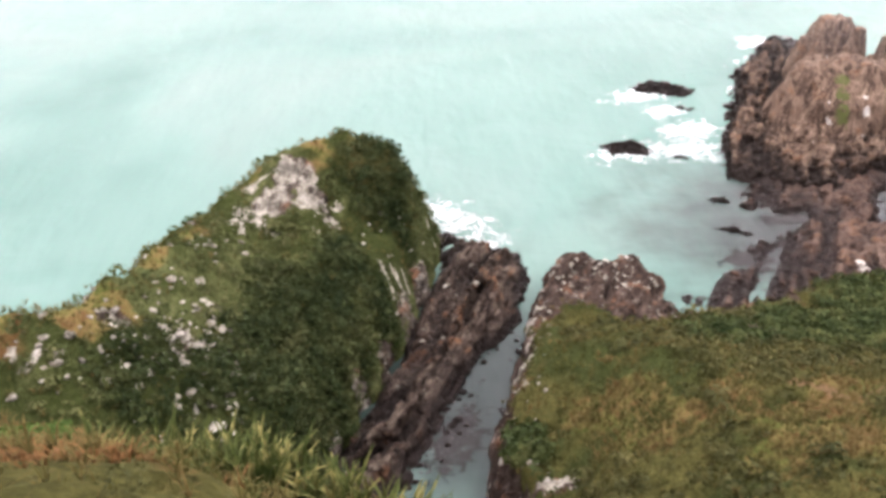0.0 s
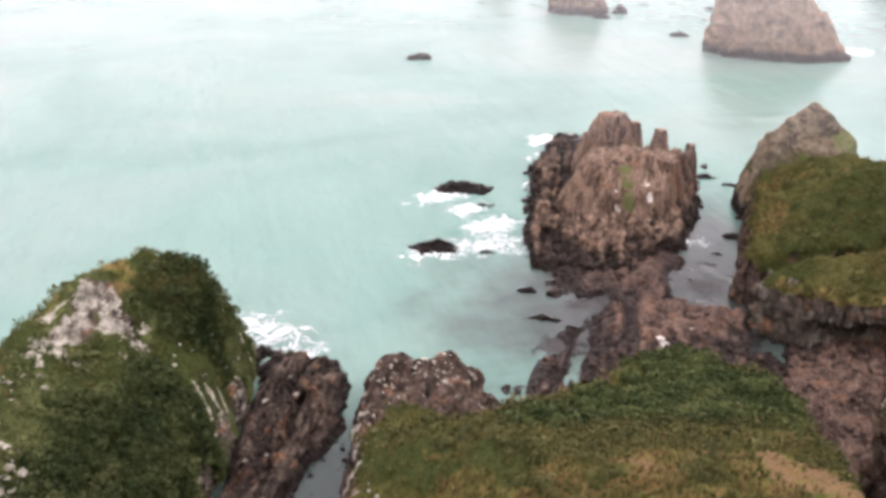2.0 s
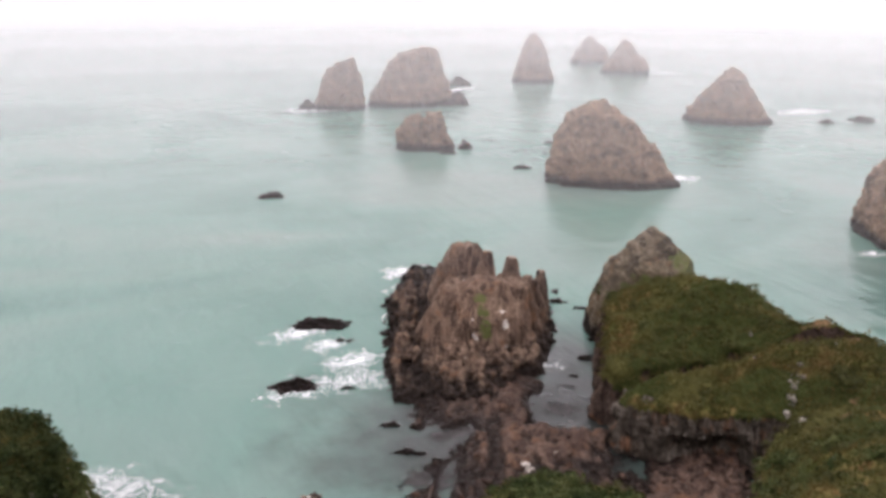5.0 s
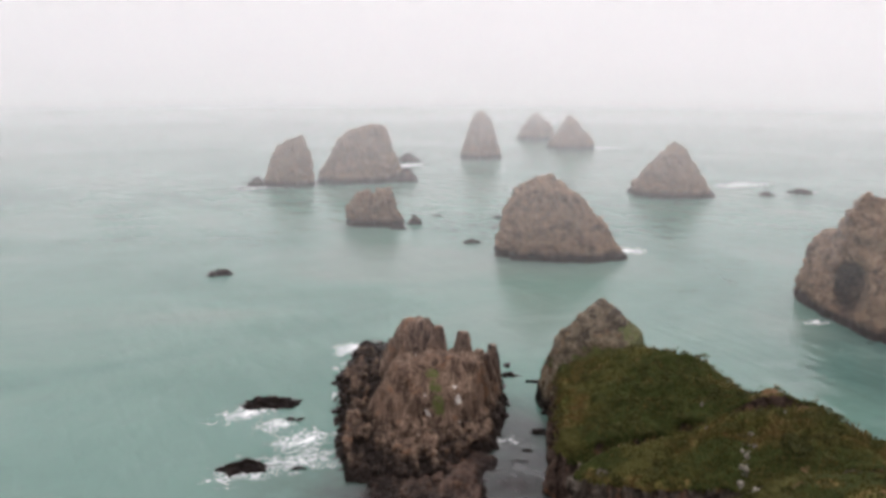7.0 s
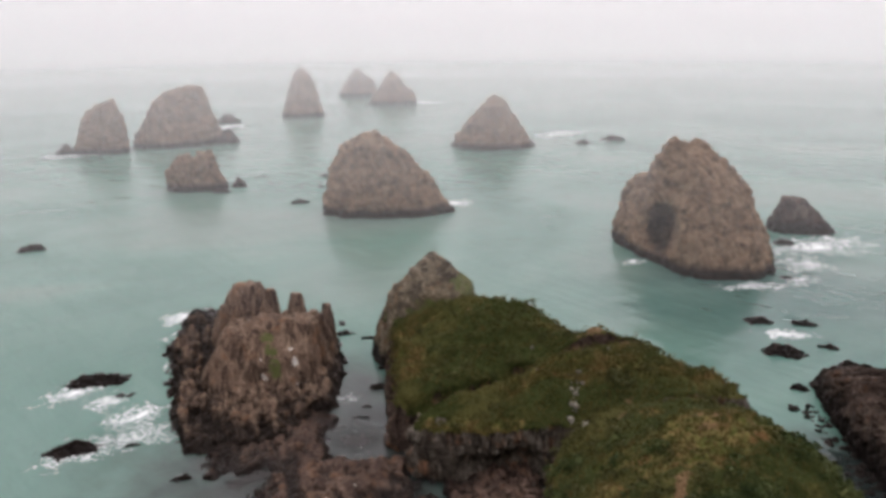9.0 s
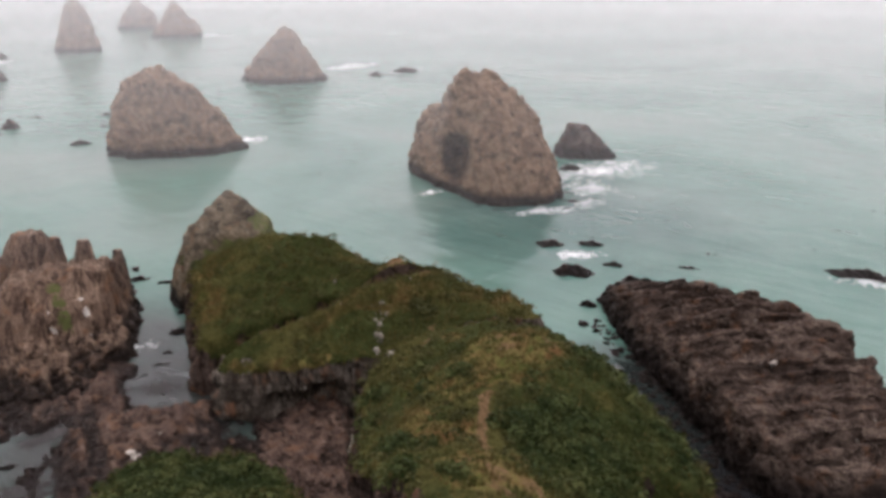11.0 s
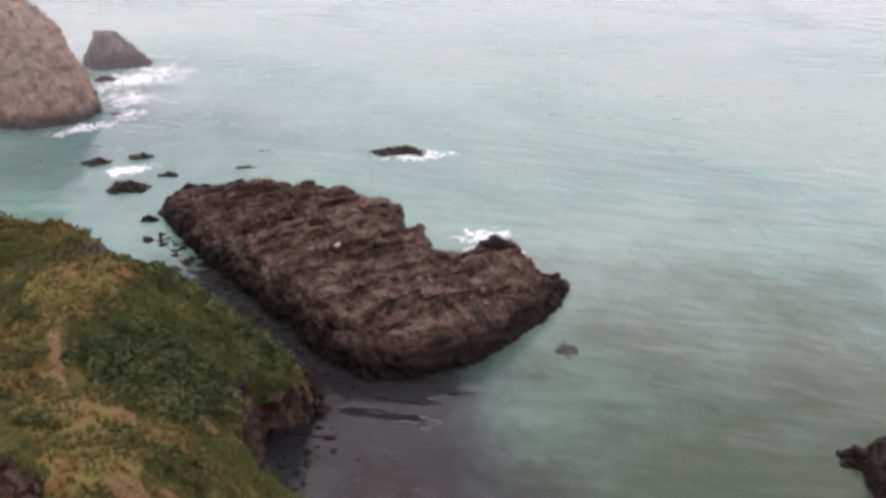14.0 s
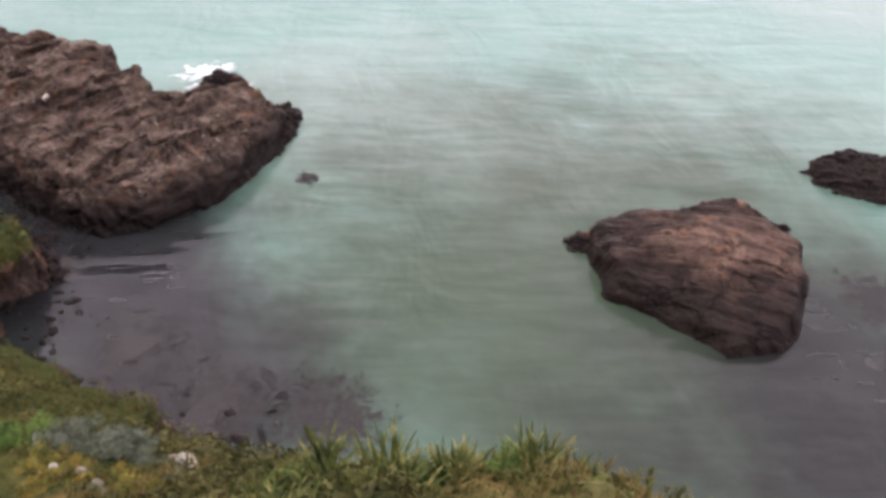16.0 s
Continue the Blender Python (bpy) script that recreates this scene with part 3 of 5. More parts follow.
        for qx, qy, qz, r, ix, iy, deep in cave:
            gone = deep * np.exp(-(((pts[:, 0] - qx) ** 2 + (pts[:, 1] - qy) ** 2 + 1.3 * (pts[:, 2] - qz) ** 2) / r ** 2) ** 2) * (1 - cover["green"])
            pts = pts + gone[:, None] * np.array([ix, iy, 0.0])
    else:
        cover = {key: val.ravel()[used] for key, val in cover.items()}
        slope = slope.ravel()[used]
    ob = mesh_object(name, pts, faces, material, (pts[:, 0].mean(), pts[:, 1].mean(), 0), masks=cover)
    tagged(ob, label, category, kind=kind)
    LUSH[name] = cover["lush"]
    LAND.append((name, pts, cover["green"] * (1 - np.clip(cover["clay"], 0, 1)), cover["dry"], slope))
    return ob


landform("spur_ground", "steep rocky spur covered in dark coastal scrub, pale lichened rock", "headland",
         [(0, 127), (3, 122), (2, 112), (0, 103), (-4, 90), (-7, 81), (-10, 73), (-12, 64), (-14, 54), (-18, 40),
          (-44, 36), (-46, 55), (-43, 66), (-40, 80), (-37, 93), (-32, 107), (-23, 118), (-10, 124)],
         [(-10, 110, 23.4), (-4, 112, 21.6), (-17, 107, 23.2), (-23, 98, 20.5), (-26.5, 85, 22.5), (-28.5, 74, 25.6),
          (-32, 62, 30), (-8, 98, 14), (-14, 88, 15), (-18, 76, 15), (-22, 62, 19), (-4, 104, 10), (-12, 78, 9), (-15, 62, 12),
          (-38, 64, 20), (-34.5, 77, 15), (-32, 89, 13), (-28, 103, 11), (-20, 114, 11), (-10, 117, 12), (-1, 118, 8), (0.5, 113, 10), (-0.5, 107, 8)],
         3.0, 0.45, spur_mat, 1.6, 6, 3, bare=[(-15.5, 102, 2.4), (-17.5, 97.5, 2.8), (-12.6, 100, 1.0), (-10.6, 98, 1.0), (-22, 70.5, 1.2), (-27, 68, 1.2)],
         pale=[(-15.4, 102.6, 2.2), (-16.4, 101, 2.8), (-17.3, 98.8, 3.0), (-18.2, 96.6, 2.8), (-18.8, 94, 2.2), (-13.4, 98.6, 1.5), (-13, 101, 1.3), (-20.5, 92.5, 1.6),
               (-9.8, 100.4, 0.9), (-10.6, 98.2, 0.9), (-11.7, 95.4, 0.8), (-22.8, 69.5, 1.1), (-21.4, 71.3, 1.2), (-19.9, 73.7, 0.9), (-18.2, 75, 0.8), (-16.9, 76.3, 0.7),
               (-26.7, 67.8, 1.1), (-21.1, 78, 0.8), (-32, 60, 1.5), (-4.7, 96.2, 0.8), (-3.5, 98.2, 0.8), (-2.2, 100.9, 0.7), (1, 114.3, 0.8)],
         lush=[(-6, 108, 5), (-4, 104, 4), (-8, 92, 5), (-12, 84, 6), (-14, 74, 7), (-17, 64, 8), (-21, 62, 6)],
         dry=[(-11, 113, 6), (-22, 103, 4), (-25.6, 90.2, 3), (-27.8, 83, 4), (-31, 70, 4), (-34, 62, 5), (-30, 66, 3)], steep=(5.5, 8.0), blocky=0.8, voxel=0.42, sheer=(-0.2, 0.05), crack=0.9,
         moss=[(0, 116, 3), (0, 109, 3), (-2, 101, 3), (-4, 94, 3), (-6.5, 86, 3), (-9, 78, 3), (-11, 70, 3), (-13, 62, 3), (-15, 54, 4)])

landform("slope_ground", "grassy knoll with low scrub and a worn clay track", "headland",
         [(6, 50), (5, 62), (6, 74), (9, 85), (12, 95), (16, 110), (20, 114), (30, 112), (33, 106), (33, 100),
          (44, 100), (50, 103), (56, 106), (63, 103), (68, 96), (70, 87), (65, 75), (59, 67), (54, 58), (50, 48), (40, 36), (20, 34), (8, 40)],
         [(11, 60, 10), (10.5, 77, 8), (12, 87, 6), (17, 80, 11), (19, 74, 13.5), (27, 71, 15), (36, 66, 17), (45, 62, 18.5),
          (42, 57, 20.5), (49, 54, 20), (19, 55, 17), (28, 45, 24), (23, 92, 5), (19, 109, 2.5), (28, 108, 3.2), (41, 91, 4),
          (57, 98, 4.0), (54, 102, 3.4), (60, 101, 3.4), (63, 92, 4.6), (63, 79, 6), (67, 88, 3.4), (50, 95, 4.2), (13, 70, 11), (34, 100, 1.5), (30, 82, 8), (50, 74, 9)],
         3.0, 0.45, slope_mat, 1.6, 3.5, 5, clay=[(41.3, 61.8, 1.6), (43.5, 59.2, 3.4), (42.8, 55, 2.8), (46.2, 54, 3.0), (40, 58, 1.2), (34, 59.8, 0.9), (32.3, 63.6, 0.8), (50, 52, 2)],
         bare=[(22, 106, 10), (14, 96, 4), (10, 60, 2.5), (30, 98, 6)], pale=[(11, 84, 1.3), (10, 77, 1.2), (10, 66, 1.6), (13, 98, 1.6), (11, 60, 1.5)],
         dry=[(28, 65, 4), (42, 59, 6), (20, 67, 2.5), (33, 54, 5), (23, 60, 3), (36, 62, 4), (20, 62, 5), (28, 57, 6), (16, 66, 3), (40, 54, 5)], blocky=0.5, saw=1.4, wide=1.4, long=9, voxel=0.42, sheer=(0.05, 0.2), lush=[(9, 66, 4), (44, 90, 6), (56, 94, 8), (62, 86, 7), (52, 86, 5), (34, 88, 5), (62, 78, 4)], moss=[(57, 98, 5), (63, 92, 5), (50, 97, 4), (46, 93, 4), (65, 86, 4)],
         track=[(32, 64.2), (34.5, 60), (38, 60.4), (41, 61.2), (43.5, 59), (47, 55)])

landform("headland_ground", "green path-worn hill of the headland with clay and scrub", "headland",
         [(89, 93.5), (85, 91.5), (77.5, 84.5), (69, 76), (61, 68.5), (54.5, 60),
          (50, 50), (42, 38), (46, 18), (56, 15), (63, 17), (68, 23), (72, 29), (75.5, 34.5), (79.5, 39), (84, 41.5), (89, 41), (92.5, 38), (97, 38.5), (101, 41), (105, 45), (110, 53), (113, 62), (117, 78), (112, 86), (101, 92)],
         [(94, 87, 13), (89, 76, 17.6), (108, 79, 14.8), (104, 71, 15.2), (92, 66, 19.6), (86, 88, 9), (101, 88, 12),
          (94, 62, 19.2), (105, 62, 14.2), (102.5, 54, 12), (98, 44.5, 8), (94, 42, 8.5), (90, 45, 10.5), (82, 45, 12.5), (76, 41.5, 12.5), (71, 35.5, 11.5), (66, 29, 11.5), (58, 22, 14.5), (53, 17, 17), (74, 58, 22), (60, 48, 25), (50, 37, 28),
          (80, 87, 6), (72, 78, 8), (60, 64, 15), (114, 81, 6.5), (81, 69, 18.5),
          (111, 71, 6), (110, 62, 5), (107.5, 53, 4.2), (102, 44, 4)],
         2.6, 0.42, head_mat, 1.3, 4.5, 8, steep=(2.4, 4.0), clay=[(94.5, 70.5, 1.5), (90.5, 67, 1.0), (98, 65.5, 1.0), (59, 48, 1.0), (60.8, 45.6, 1.4), (62.7, 43.1, 1.5), (58, 43, 2.2), (65, 40.7, 1.0), (47.5, 32.8, 2.4), (50.4, 31.8, 1.6), (73.7, 41.2, 0.8), (74.8, 38.0, 0.6), (92.7, 83.3, 0.9)],
         bare=[(94, 92, 2), (96, 95, 2.5), (92, 96, 2)], pale=[(93, 91, 0.8), (91, 90, 0.7), (78, 85, 0.9)],
         dry=[(94, 78, 2), (93, 68, 5.5), (90, 71, 3), (97, 67, 3), (95.5, 64, 3), (86, 68.5, 3.5), (85.5, 62.5, 3.5), (90, 65, 4), (86, 80, 3), (80, 73, 4), (74.5, 64, 4), (71, 66, 3.5), (67.5, 58, 3.5), (59, 48, 5), (64, 42, 4), (57, 43, 5), (51, 38, 4), (77, 68, 3)],
         lush=[(84, 50, 9), (92, 54, 7), (96, 49, 7), (88, 44, 6), (76, 50, 5), (102, 58, 6), (71, 46, 4), (63.7, 63, 3), (63.3, 57.5, 2), (82, 82, 2.5), (76, 77.5, 3), (53.4, 52, 3), (106, 70, 4), (80.6, 67.1, 1.0), (87, 60, 1.0), (78, 71, 1.2), (83.5, 76, 1.2), (70, 61, 1.2), (56, 47, 1.4), (88, 73, 0.8)],
         blocky=0.5, voxel=0.42, sheer=(0.12, 0.3), crack=0.9, cave=[(92, 40, 2.0, 3.6, 0.1, 1.0, 4.0)], track=[(77.2, 59.4), (74.8, 58.6), (72.6, 56.6), (69.8, 54.8), (67.4, 53.0), (65.8, 50.6)])

landform("outer_headland_ground", "outer green block of the headland with dark turf and sheer cliffs", "headland",
         [(109, 168), (100, 154), (90, 139), (82.5, 126), (77.5, 120), (79, 116.5), (88, 114), (97, 111.5), (104, 107.5), (110, 101), (118, 97.5), (123.5, 105), (124, 130), (119, 150), (114, 164)],
         [(104, 144, 13), (98, 146, 9.5), (92, 136, 11), (109, 136, 16.6), (114, 127, 16.8), (97, 122, 12.6), (82, 119.5, 9), (89, 129, 10.5), (112, 107, 17.6), (95, 113, 9),
          (110, 103, 17.6), (115, 102, 17), (122, 127, 7), (120, 108, 7), (114, 158, 6), (118, 145, 6), (105, 112, 13)],
         2.4, 0.42, head_mat, 1.4, 4.5, 88, steep=(2.4, 4.0), clay=[(111, 106, 3.2), (113.5, 103.5, 3.0), (109, 108.5, 1.6), (104, 131, 0.9)], bare=[(108, 151, 7)],
         dry=[(96, 140, 4), (101, 146, 4), (90, 131, 3), (112, 118, 3), (86, 124, 2)], lush=[(100, 122, 9), (108, 114, 8), (90, 119, 5), (108, 126, 6), (96, 116, 5)],
         towers=[(109.5, 150.5, 9.5, 8, 17, 1.15)], blocky=0.5, voxel=0.42, crack=0.8)

landform("middle_headland_ground", "turf-topped rock block of the headland above a grey cliff", "headland",
         [(75.6, 111.5), (75.8, 108.6), (77.6, 104.8), (80.3, 101.6), (83.4, 98), (87.5, 95), (91, 92), (99, 86), (108, 80), (116, 76), (121, 84), (121, 95), (117, 101), (108, 106), (98, 109.5), (90, 112), (83, 114), (78, 113.8)],
         [(76.6, 109.5, 7.4), (79, 105.5, 8.0), (82.8, 101.2, 8.2), (86, 97.5, 8.7), (90, 94.6, 9.4), (94.5, 93.2, 9.6), (80, 111.4, 8.6), (83.4, 110.1, 9.5), (90.5, 108.2, 10.8), (98.5, 105, 13), (104.6, 103.3, 15),
          (114.3, 97.1, 16.1), (116, 86, 14.8), (103, 92, 14.2), (96, 99, 12.4), (89, 103, 10.2), (119.5, 90, 8), (110, 92, 16)],
         1.7, 0.42, cliff_mat, 1.3, 5.0, 98, steep=(1.6, 2.8), power=0.35, wander=0.9, bare=[(80, 108, 1.2), (78, 112, 1.0)],
         dry=[(78.5, 107, 2.2), (82, 103, 1.6), (86, 99, 1.6), (100, 104, 2.5), (108, 95, 5), (113, 90, 4), (92, 106, 2), (104, 98, 3)], lush=[(102, 93, 4), (97, 95, 3)],
         clay=[(100.5, 88.5, 1.2), (114, 93, 1.0), (109, 103, 1.8), (112, 101, 1.8)], blocky=0.5, voxel=0.36, sheer=(0.3, 0.5), crack=0.8,
         cave=[(86, 96.5, 2.0, 4.0, 0.66, 0.75, 3.5), (82, 101, 2.0, 3.0, 0.75, 0.6, 2.2)])

landform("lookout_ground", "steep hillside below the lookout with flax and tussock", "hillside",
         [(-60, 62), (-14, 58), (0, 46), (8, 44), (20, 41), (44, 36), (52, 26), (50, 14), (48, 0), (46, -15), (40, -40),
          (20, -80), (-150, -150), (-160, 60)],
         [(0, 0, 65), (-9, 27, 44.3), (0.5, 25, 43.8), (-13.4, 25, 48.0), (-12.5, 28.5, 44.6), (-17.5, 32.5, 41), (-3, 25, 44.4), (20, 4, 45.5), (29, -4, 38.5), (27, -11, 38.5), (38, 5, 29),
          (41, 16, 29), (44, 22, 28), (20, 18, 36), (10, 22, 38), (25, 30, 26), (0, 38, 24), (-12, 42, 24), (-20, 46, 26),
          (46, -10, 8), (30, -40, 20), (-30, 0, 62), (-32, 34, 36), (-120, -80, 75), (-40, 56, 26), (-100, 40, 40)],
         6.0, 0.8, slope_mat, 1.2, 6, 12, dry=[(-14, 32, 8), (27, -6, 6), (34, 12, 4)], limit=(-60, 54, -60, 60),
         pale=[(41, 17, 0.8), (39, 12, 0.7), (36, 15, 0.6)])

landform("reef_ground", "low brown reef with tide pools and ledges", "reef",
         [(30, 103), (34.8, 105), (37.4, 108.4), (44.8, 111.1), (44.8, 115.1), (42.3, 118.7), (47.6, 118.2), (52.1, 119.7), (58.4, 125), (54.8, 123.3), (46.6, 126), (49.7, 130.4), (52.8, 137.1),
          (57, 158), (68, 182), (73, 199), (82, 214), (87, 211), (97, 190), (103, 172), (90, 153), (81.5, 140.6), (77.7, 137.4), (79, 133.8), (73.7, 130.1),
          (70, 121), (75.8, 117.3), (82, 114), (96, 101), (84, 86), (72, 72), (60, 66), (58, 84), (50, 94), (36, 96)],
         [(40, 104, 0.7), (60, 124, 1.2), (56, 140, 1.3), (80, 200, 0.4), (90, 180, 0.3), (68, 109.5, 2.6), (64, 106, 1.6), (82, 98, 2.6), (74, 84, 3.0),
          (66, 88, 2.4), (64, 116, 1.5), (72, 115, 2.4), (50, 108, 0.7), (72, 104, -0.4), (75, 108, -0.6), (60, 128, 1.6), (68, 126, 1.4), (52, 117, 0.5), (47, 114, 0.5)],
         3.0, 0.35, reef_mat, 0.9, 50, 15, base=-1.4, wander=2.4, blocky=0.55, wide=2.0, long=5.0, voxel=0.34, crack=0.35, grain=(1.8, 5.0, 1.0), terrace=0.8,
         pale=[(60, 108, 1.0), (55, 104, 0.8), (66, 110, 0.7)])

landform("gully_ground", "wet slabs of upturned rock along a narrow gully", "reef",
         [(2, 126), (8, 119), (14, 116), (15.5, 109), (12, 99), (8, 93), (4, 85), (0, 76), (-3, 68), (-8, 56), (-14, 56), (-10, 74), (-4, 90), (0, 103), (2, 112)],
         [(5, 108, 2.4), (10, 113, 2.2), (8, 102, 2.6), (2, 98, 2.6), (-2, 86, 2.2), (-6, 76, 1.8), (2, 118, 1.0), (13, 110, 1.0)],
         2.0, 0.25, gully_mat, 0.7, 50, 18, base=-1.0, wander=1.2, saw=3.8, blocky=0.5, wide=2.3, long=5.0, voxel=0.28, crack=0.55, grain=(0.9, 5.0, 2.0))

# the wave-cut shelf round the bedded stack
landform("rock_shelf", "low brown wave-cut rock shelf with ledges round the stack", "rock",
         [(49, 138), (51, 148), (55, 159), (60, 170), (63, 180), (69, 190), (74, 201), (82, 202), (84, 196), (90, 186), (97, 176), (96, 166), (88, 150), (80, 139), (70, 133), (60, 131)],
         [(60, 137, 2.6), (58, 148, 2.4), (64, 146, 4.6), (71, 142, 4.2), (78, 146, 3.4), (86, 154, 2), (70, 160, 4), (68, 174, 2.6), (72, 186, 3.2), (84, 188, 2), (94, 170, 2.2), (62, 166, 3.4), (66, 178, 3.6), (76, 196, 2.6)],
         2.4, 0.33, stack_mat, 1.3, 50, 121, base=-1.5, blocky=1.0, terrace=1.5, wide=2.4, long=5.0, kind="thing", power=0.5, voxel=0.32, crack=0.75, grain=(1.3, 4.0, 1.8))

# the long tilted slab beside the headland
landform("slab_rock", "long dark tilted slab of layered rock lying in the sea", "rock",
         [(166, 93), (155, 93), (143, 81), (130, 65.5), (116.5, 49.8), (109.5, 40.5), (107.8, 34.5), (109.5, 28.5), (114.5, 22.8), (122.5, 17.5), (131, 14), (139, 13), (144.5, 16.5), (145.5, 22), (144, 26), (141.5, 29.5),
          (139.5, 33.4), (144.5, 34.5), (144.5, 37.5), (143.5, 39.5), (151.5, 40.5), (152, 47), (156, 52), (159, 58), (167, 76)],
         [(162, 88, 3.6), (152, 82, 5.2), (136, 63, 8.4), (122, 48, 8.8), (116.5, 39, 8.2), (113.5, 32, 6.8), (114, 38, 7.6), (117, 26, 6.4), (125, 21, 6.8), (133, 17.5, 6.4), (140, 16, 5.2), (143, 20, 5.6), (142, 25, 5.8), (136, 26, 6.0), (129, 30, 6.6),
          (140, 37, 8.6), (134, 36, 7.6), (148, 44, 10.8), (152, 56, 9.2), (160, 76, 6.2), (132, 45, 8.4), (141, 53, 9.6), (131, 61, 7.6)],
         1.8, 0.3, slab_mat, 1.2, 50, 131, base=-1.5, blocky=0.4, saw=2.4, strike=(0.77, -0.64), wide=3.0, long=5.0, kind="thing", power=0.4, wander=1.0,
         pale=[(132, 46, 0.5), (131, 47, 0.5)], voxel=0.33, crack=0.7, grain=(2.2, 9.0, 2.2), dip=0.7)
landform("rock_skirt", "low weedy ledge at the foot of the slab rock", "rock",
         [(143, 17), (147.5, 15), (147.5, 12), (143, 10.5), (137, 11), (130, 13), (123, 16.5), (128, 20), (138, 16)],
         [(141, 13.5, 2.2), (145, 13, 1.6), (132, 16, 1.6), (127, 17.5, 1.0)], 1.6, 0.35, slab_mat, 1.0, 50, 133, base=-1.2, blocky=0.7, wide=1.2, long=3.0, kind="thing", voxel=0.26, grain=(0.9, 3.0, 0.9))

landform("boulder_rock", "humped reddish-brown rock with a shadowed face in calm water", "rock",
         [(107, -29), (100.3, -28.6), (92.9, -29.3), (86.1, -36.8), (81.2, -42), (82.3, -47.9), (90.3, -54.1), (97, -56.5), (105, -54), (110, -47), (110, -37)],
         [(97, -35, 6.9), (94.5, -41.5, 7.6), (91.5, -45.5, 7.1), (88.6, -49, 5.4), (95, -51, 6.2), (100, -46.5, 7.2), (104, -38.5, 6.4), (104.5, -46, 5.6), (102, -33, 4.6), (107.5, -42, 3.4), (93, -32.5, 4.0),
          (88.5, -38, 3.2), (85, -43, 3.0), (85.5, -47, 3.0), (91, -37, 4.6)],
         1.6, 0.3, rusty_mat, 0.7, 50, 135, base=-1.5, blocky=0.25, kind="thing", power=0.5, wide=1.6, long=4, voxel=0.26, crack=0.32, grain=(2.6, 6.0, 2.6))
landform("boulder_rock", "low dark rock awash in calm grey water", "rock",
         [(126, -65.5), (121, -67.5), (117, -71), (114.5, -76), (118, -83), (126, -84), (131, -77), (130, -70)], [(124, -72, 2.6), (121, -70, 1.6), (122, -78, 2.8), (126, -78, 2.2)],
         2.5, 0.35, slab_mat, 1.0, 50, 137, base=-1.5, blocky=0.5, kind="thing", voxel=0.3, crack=0.6, grain=(1.0, 3.5, 1.2))


# ---- rock stacks ----
def crag(name, label, centre, outline, tops, edge, material, rugged, seed, group="", category="sea stack",
         n=200, rings=64, power=0.5, facing=True, kind="", parent=None, moss=(), pale=(), ledge=0.0, cleft=(), grain=None, dip=0.25, cave=()):
    """A rock standing in the sea; outline and summits are (right, away) of its centre as seen from the lookout, or plain east and north."""
    cx, cy = centre
    az = math.atan2(cx, cy) if facing else 0.0
    ca, sa = math.cos(az), math.sin(az)
    pts = np.array(outline, float)
    seg = np.hypot(*(np.roll(pts, -1, 0) - pts).T)
    knots = np.concatenate([[0], np.cumsum(seg)])
    loop = np.vstack([pts, pts[:1]])
    s = np.linspace(0, knots[-1], n, endpoint=False)
    ox, oy = np.interp(s, knots, loop[:, 0]), np.interp(s, knots, loop[:, 1])
    for _ in range(3):
        ox, oy = (np.roll(ox, 1) + 2 * ox + np.roll(ox, -1)) / 4, (np.roll(oy, 1) + 2 * oy + np.roll(oy, -1)) / 4
    mx, my = pts[:, 0].mean(), pts[:, 1].mean()
    t = np.linspace(0, 1, rings)
    shrink = 1 - t ** 1.6
    gx = mx + (ox - mx)[None] * shrink[:, None]
    gy = my + (oy - my)[None] * shrink[:, None]
    d = np.maximum(inside_depth(gx, gy, [tuple(p) for p in np.stack([ox, oy], 1)]), 0)
    d[0] = 0
    z = -1.5 + (surface(tops)(gx, gy) + 1.5) * np.clip(d / edge, 0, 1) ** power
    wx, wy = cx + gx * ca + gy * sa, cy - gx * sa + gy * ca
    rib = beds(wx, wy, z, seed)
    lump = fbm(wx * 0.12, wy * 0.12, z * 0.12, seed + 3, 4)
    crack = fbm(wx * 0.6, wy * 0.6, z * 0.5, seed + 4, 4)
    cube = 1.0 * blocks(wx + 0.3 * z, wy, seed, STRIKE, 2.6, 6.0) + 0.4 * blocks(wx, wy + 0.5 * z, seed + 9, (1.0, 0.2), 1.6, 3.0)
    bend = 1.3 * fbm(wx * 0.15, wy * 0.15, z * 0.15, seed + 13, 3)
    cells = lattice(np.floor((wx + bend) / 3.4).astype(np.int64), np.floor((wy - bend) / 3.4).astype(np.int64), np.floor((z + bend) / 2.6).astype(np.int64), seed)
    push = rugged * (0.2 * cells + 0.2 * rib + 0.95 * lump + 0.3 * crack + 0.25 * cube)
    if ledge:
        lev = (z + 0.9 * fbm(wx * 0.14, wy * 0.14, z * 0, seed + 17, 3)) / ledge
        up = lev - np.floor(lev)
        push = push + 0.55 * (0.5 - smooth(0.0, 1.0, up)) * smooth(ledge * 2.6, ledge * 1.4, z)
    for cr, width, deep in cleft:
        push = push - deep * np.exp(-((gx - cr + 0.8 * lump) / width) ** 2) * smooth(1.0, 4.0, z)
    size = max(np.ptp(ox), np.ptp(oy))
    rx, ry = wx - cx, wy - cy
    length = np.hypot(rx, ry) + 0.15 * size
    wall = smooth(1.0, 0.15, t)[:, None]
    fade = smooth(-1.5, 1.0, z)
    wx, wy = wx + rx / length * push * wall, wy + ry / length * push * wall
    z = z + push * 0.6 * fade
    verts = np.stack([wx.ravel(), wy.ravel(), z.ravel()], 1)
    f = []
    i = np.arange(n)
    for j in range(rings - 1):
        f.append(np.stack([j * n + i, j * n + (i + 1) % n, (j + 1) * n + (i + 1) % n, (j + 1) * n + i], 1))
    faces = np.concatenate(f)
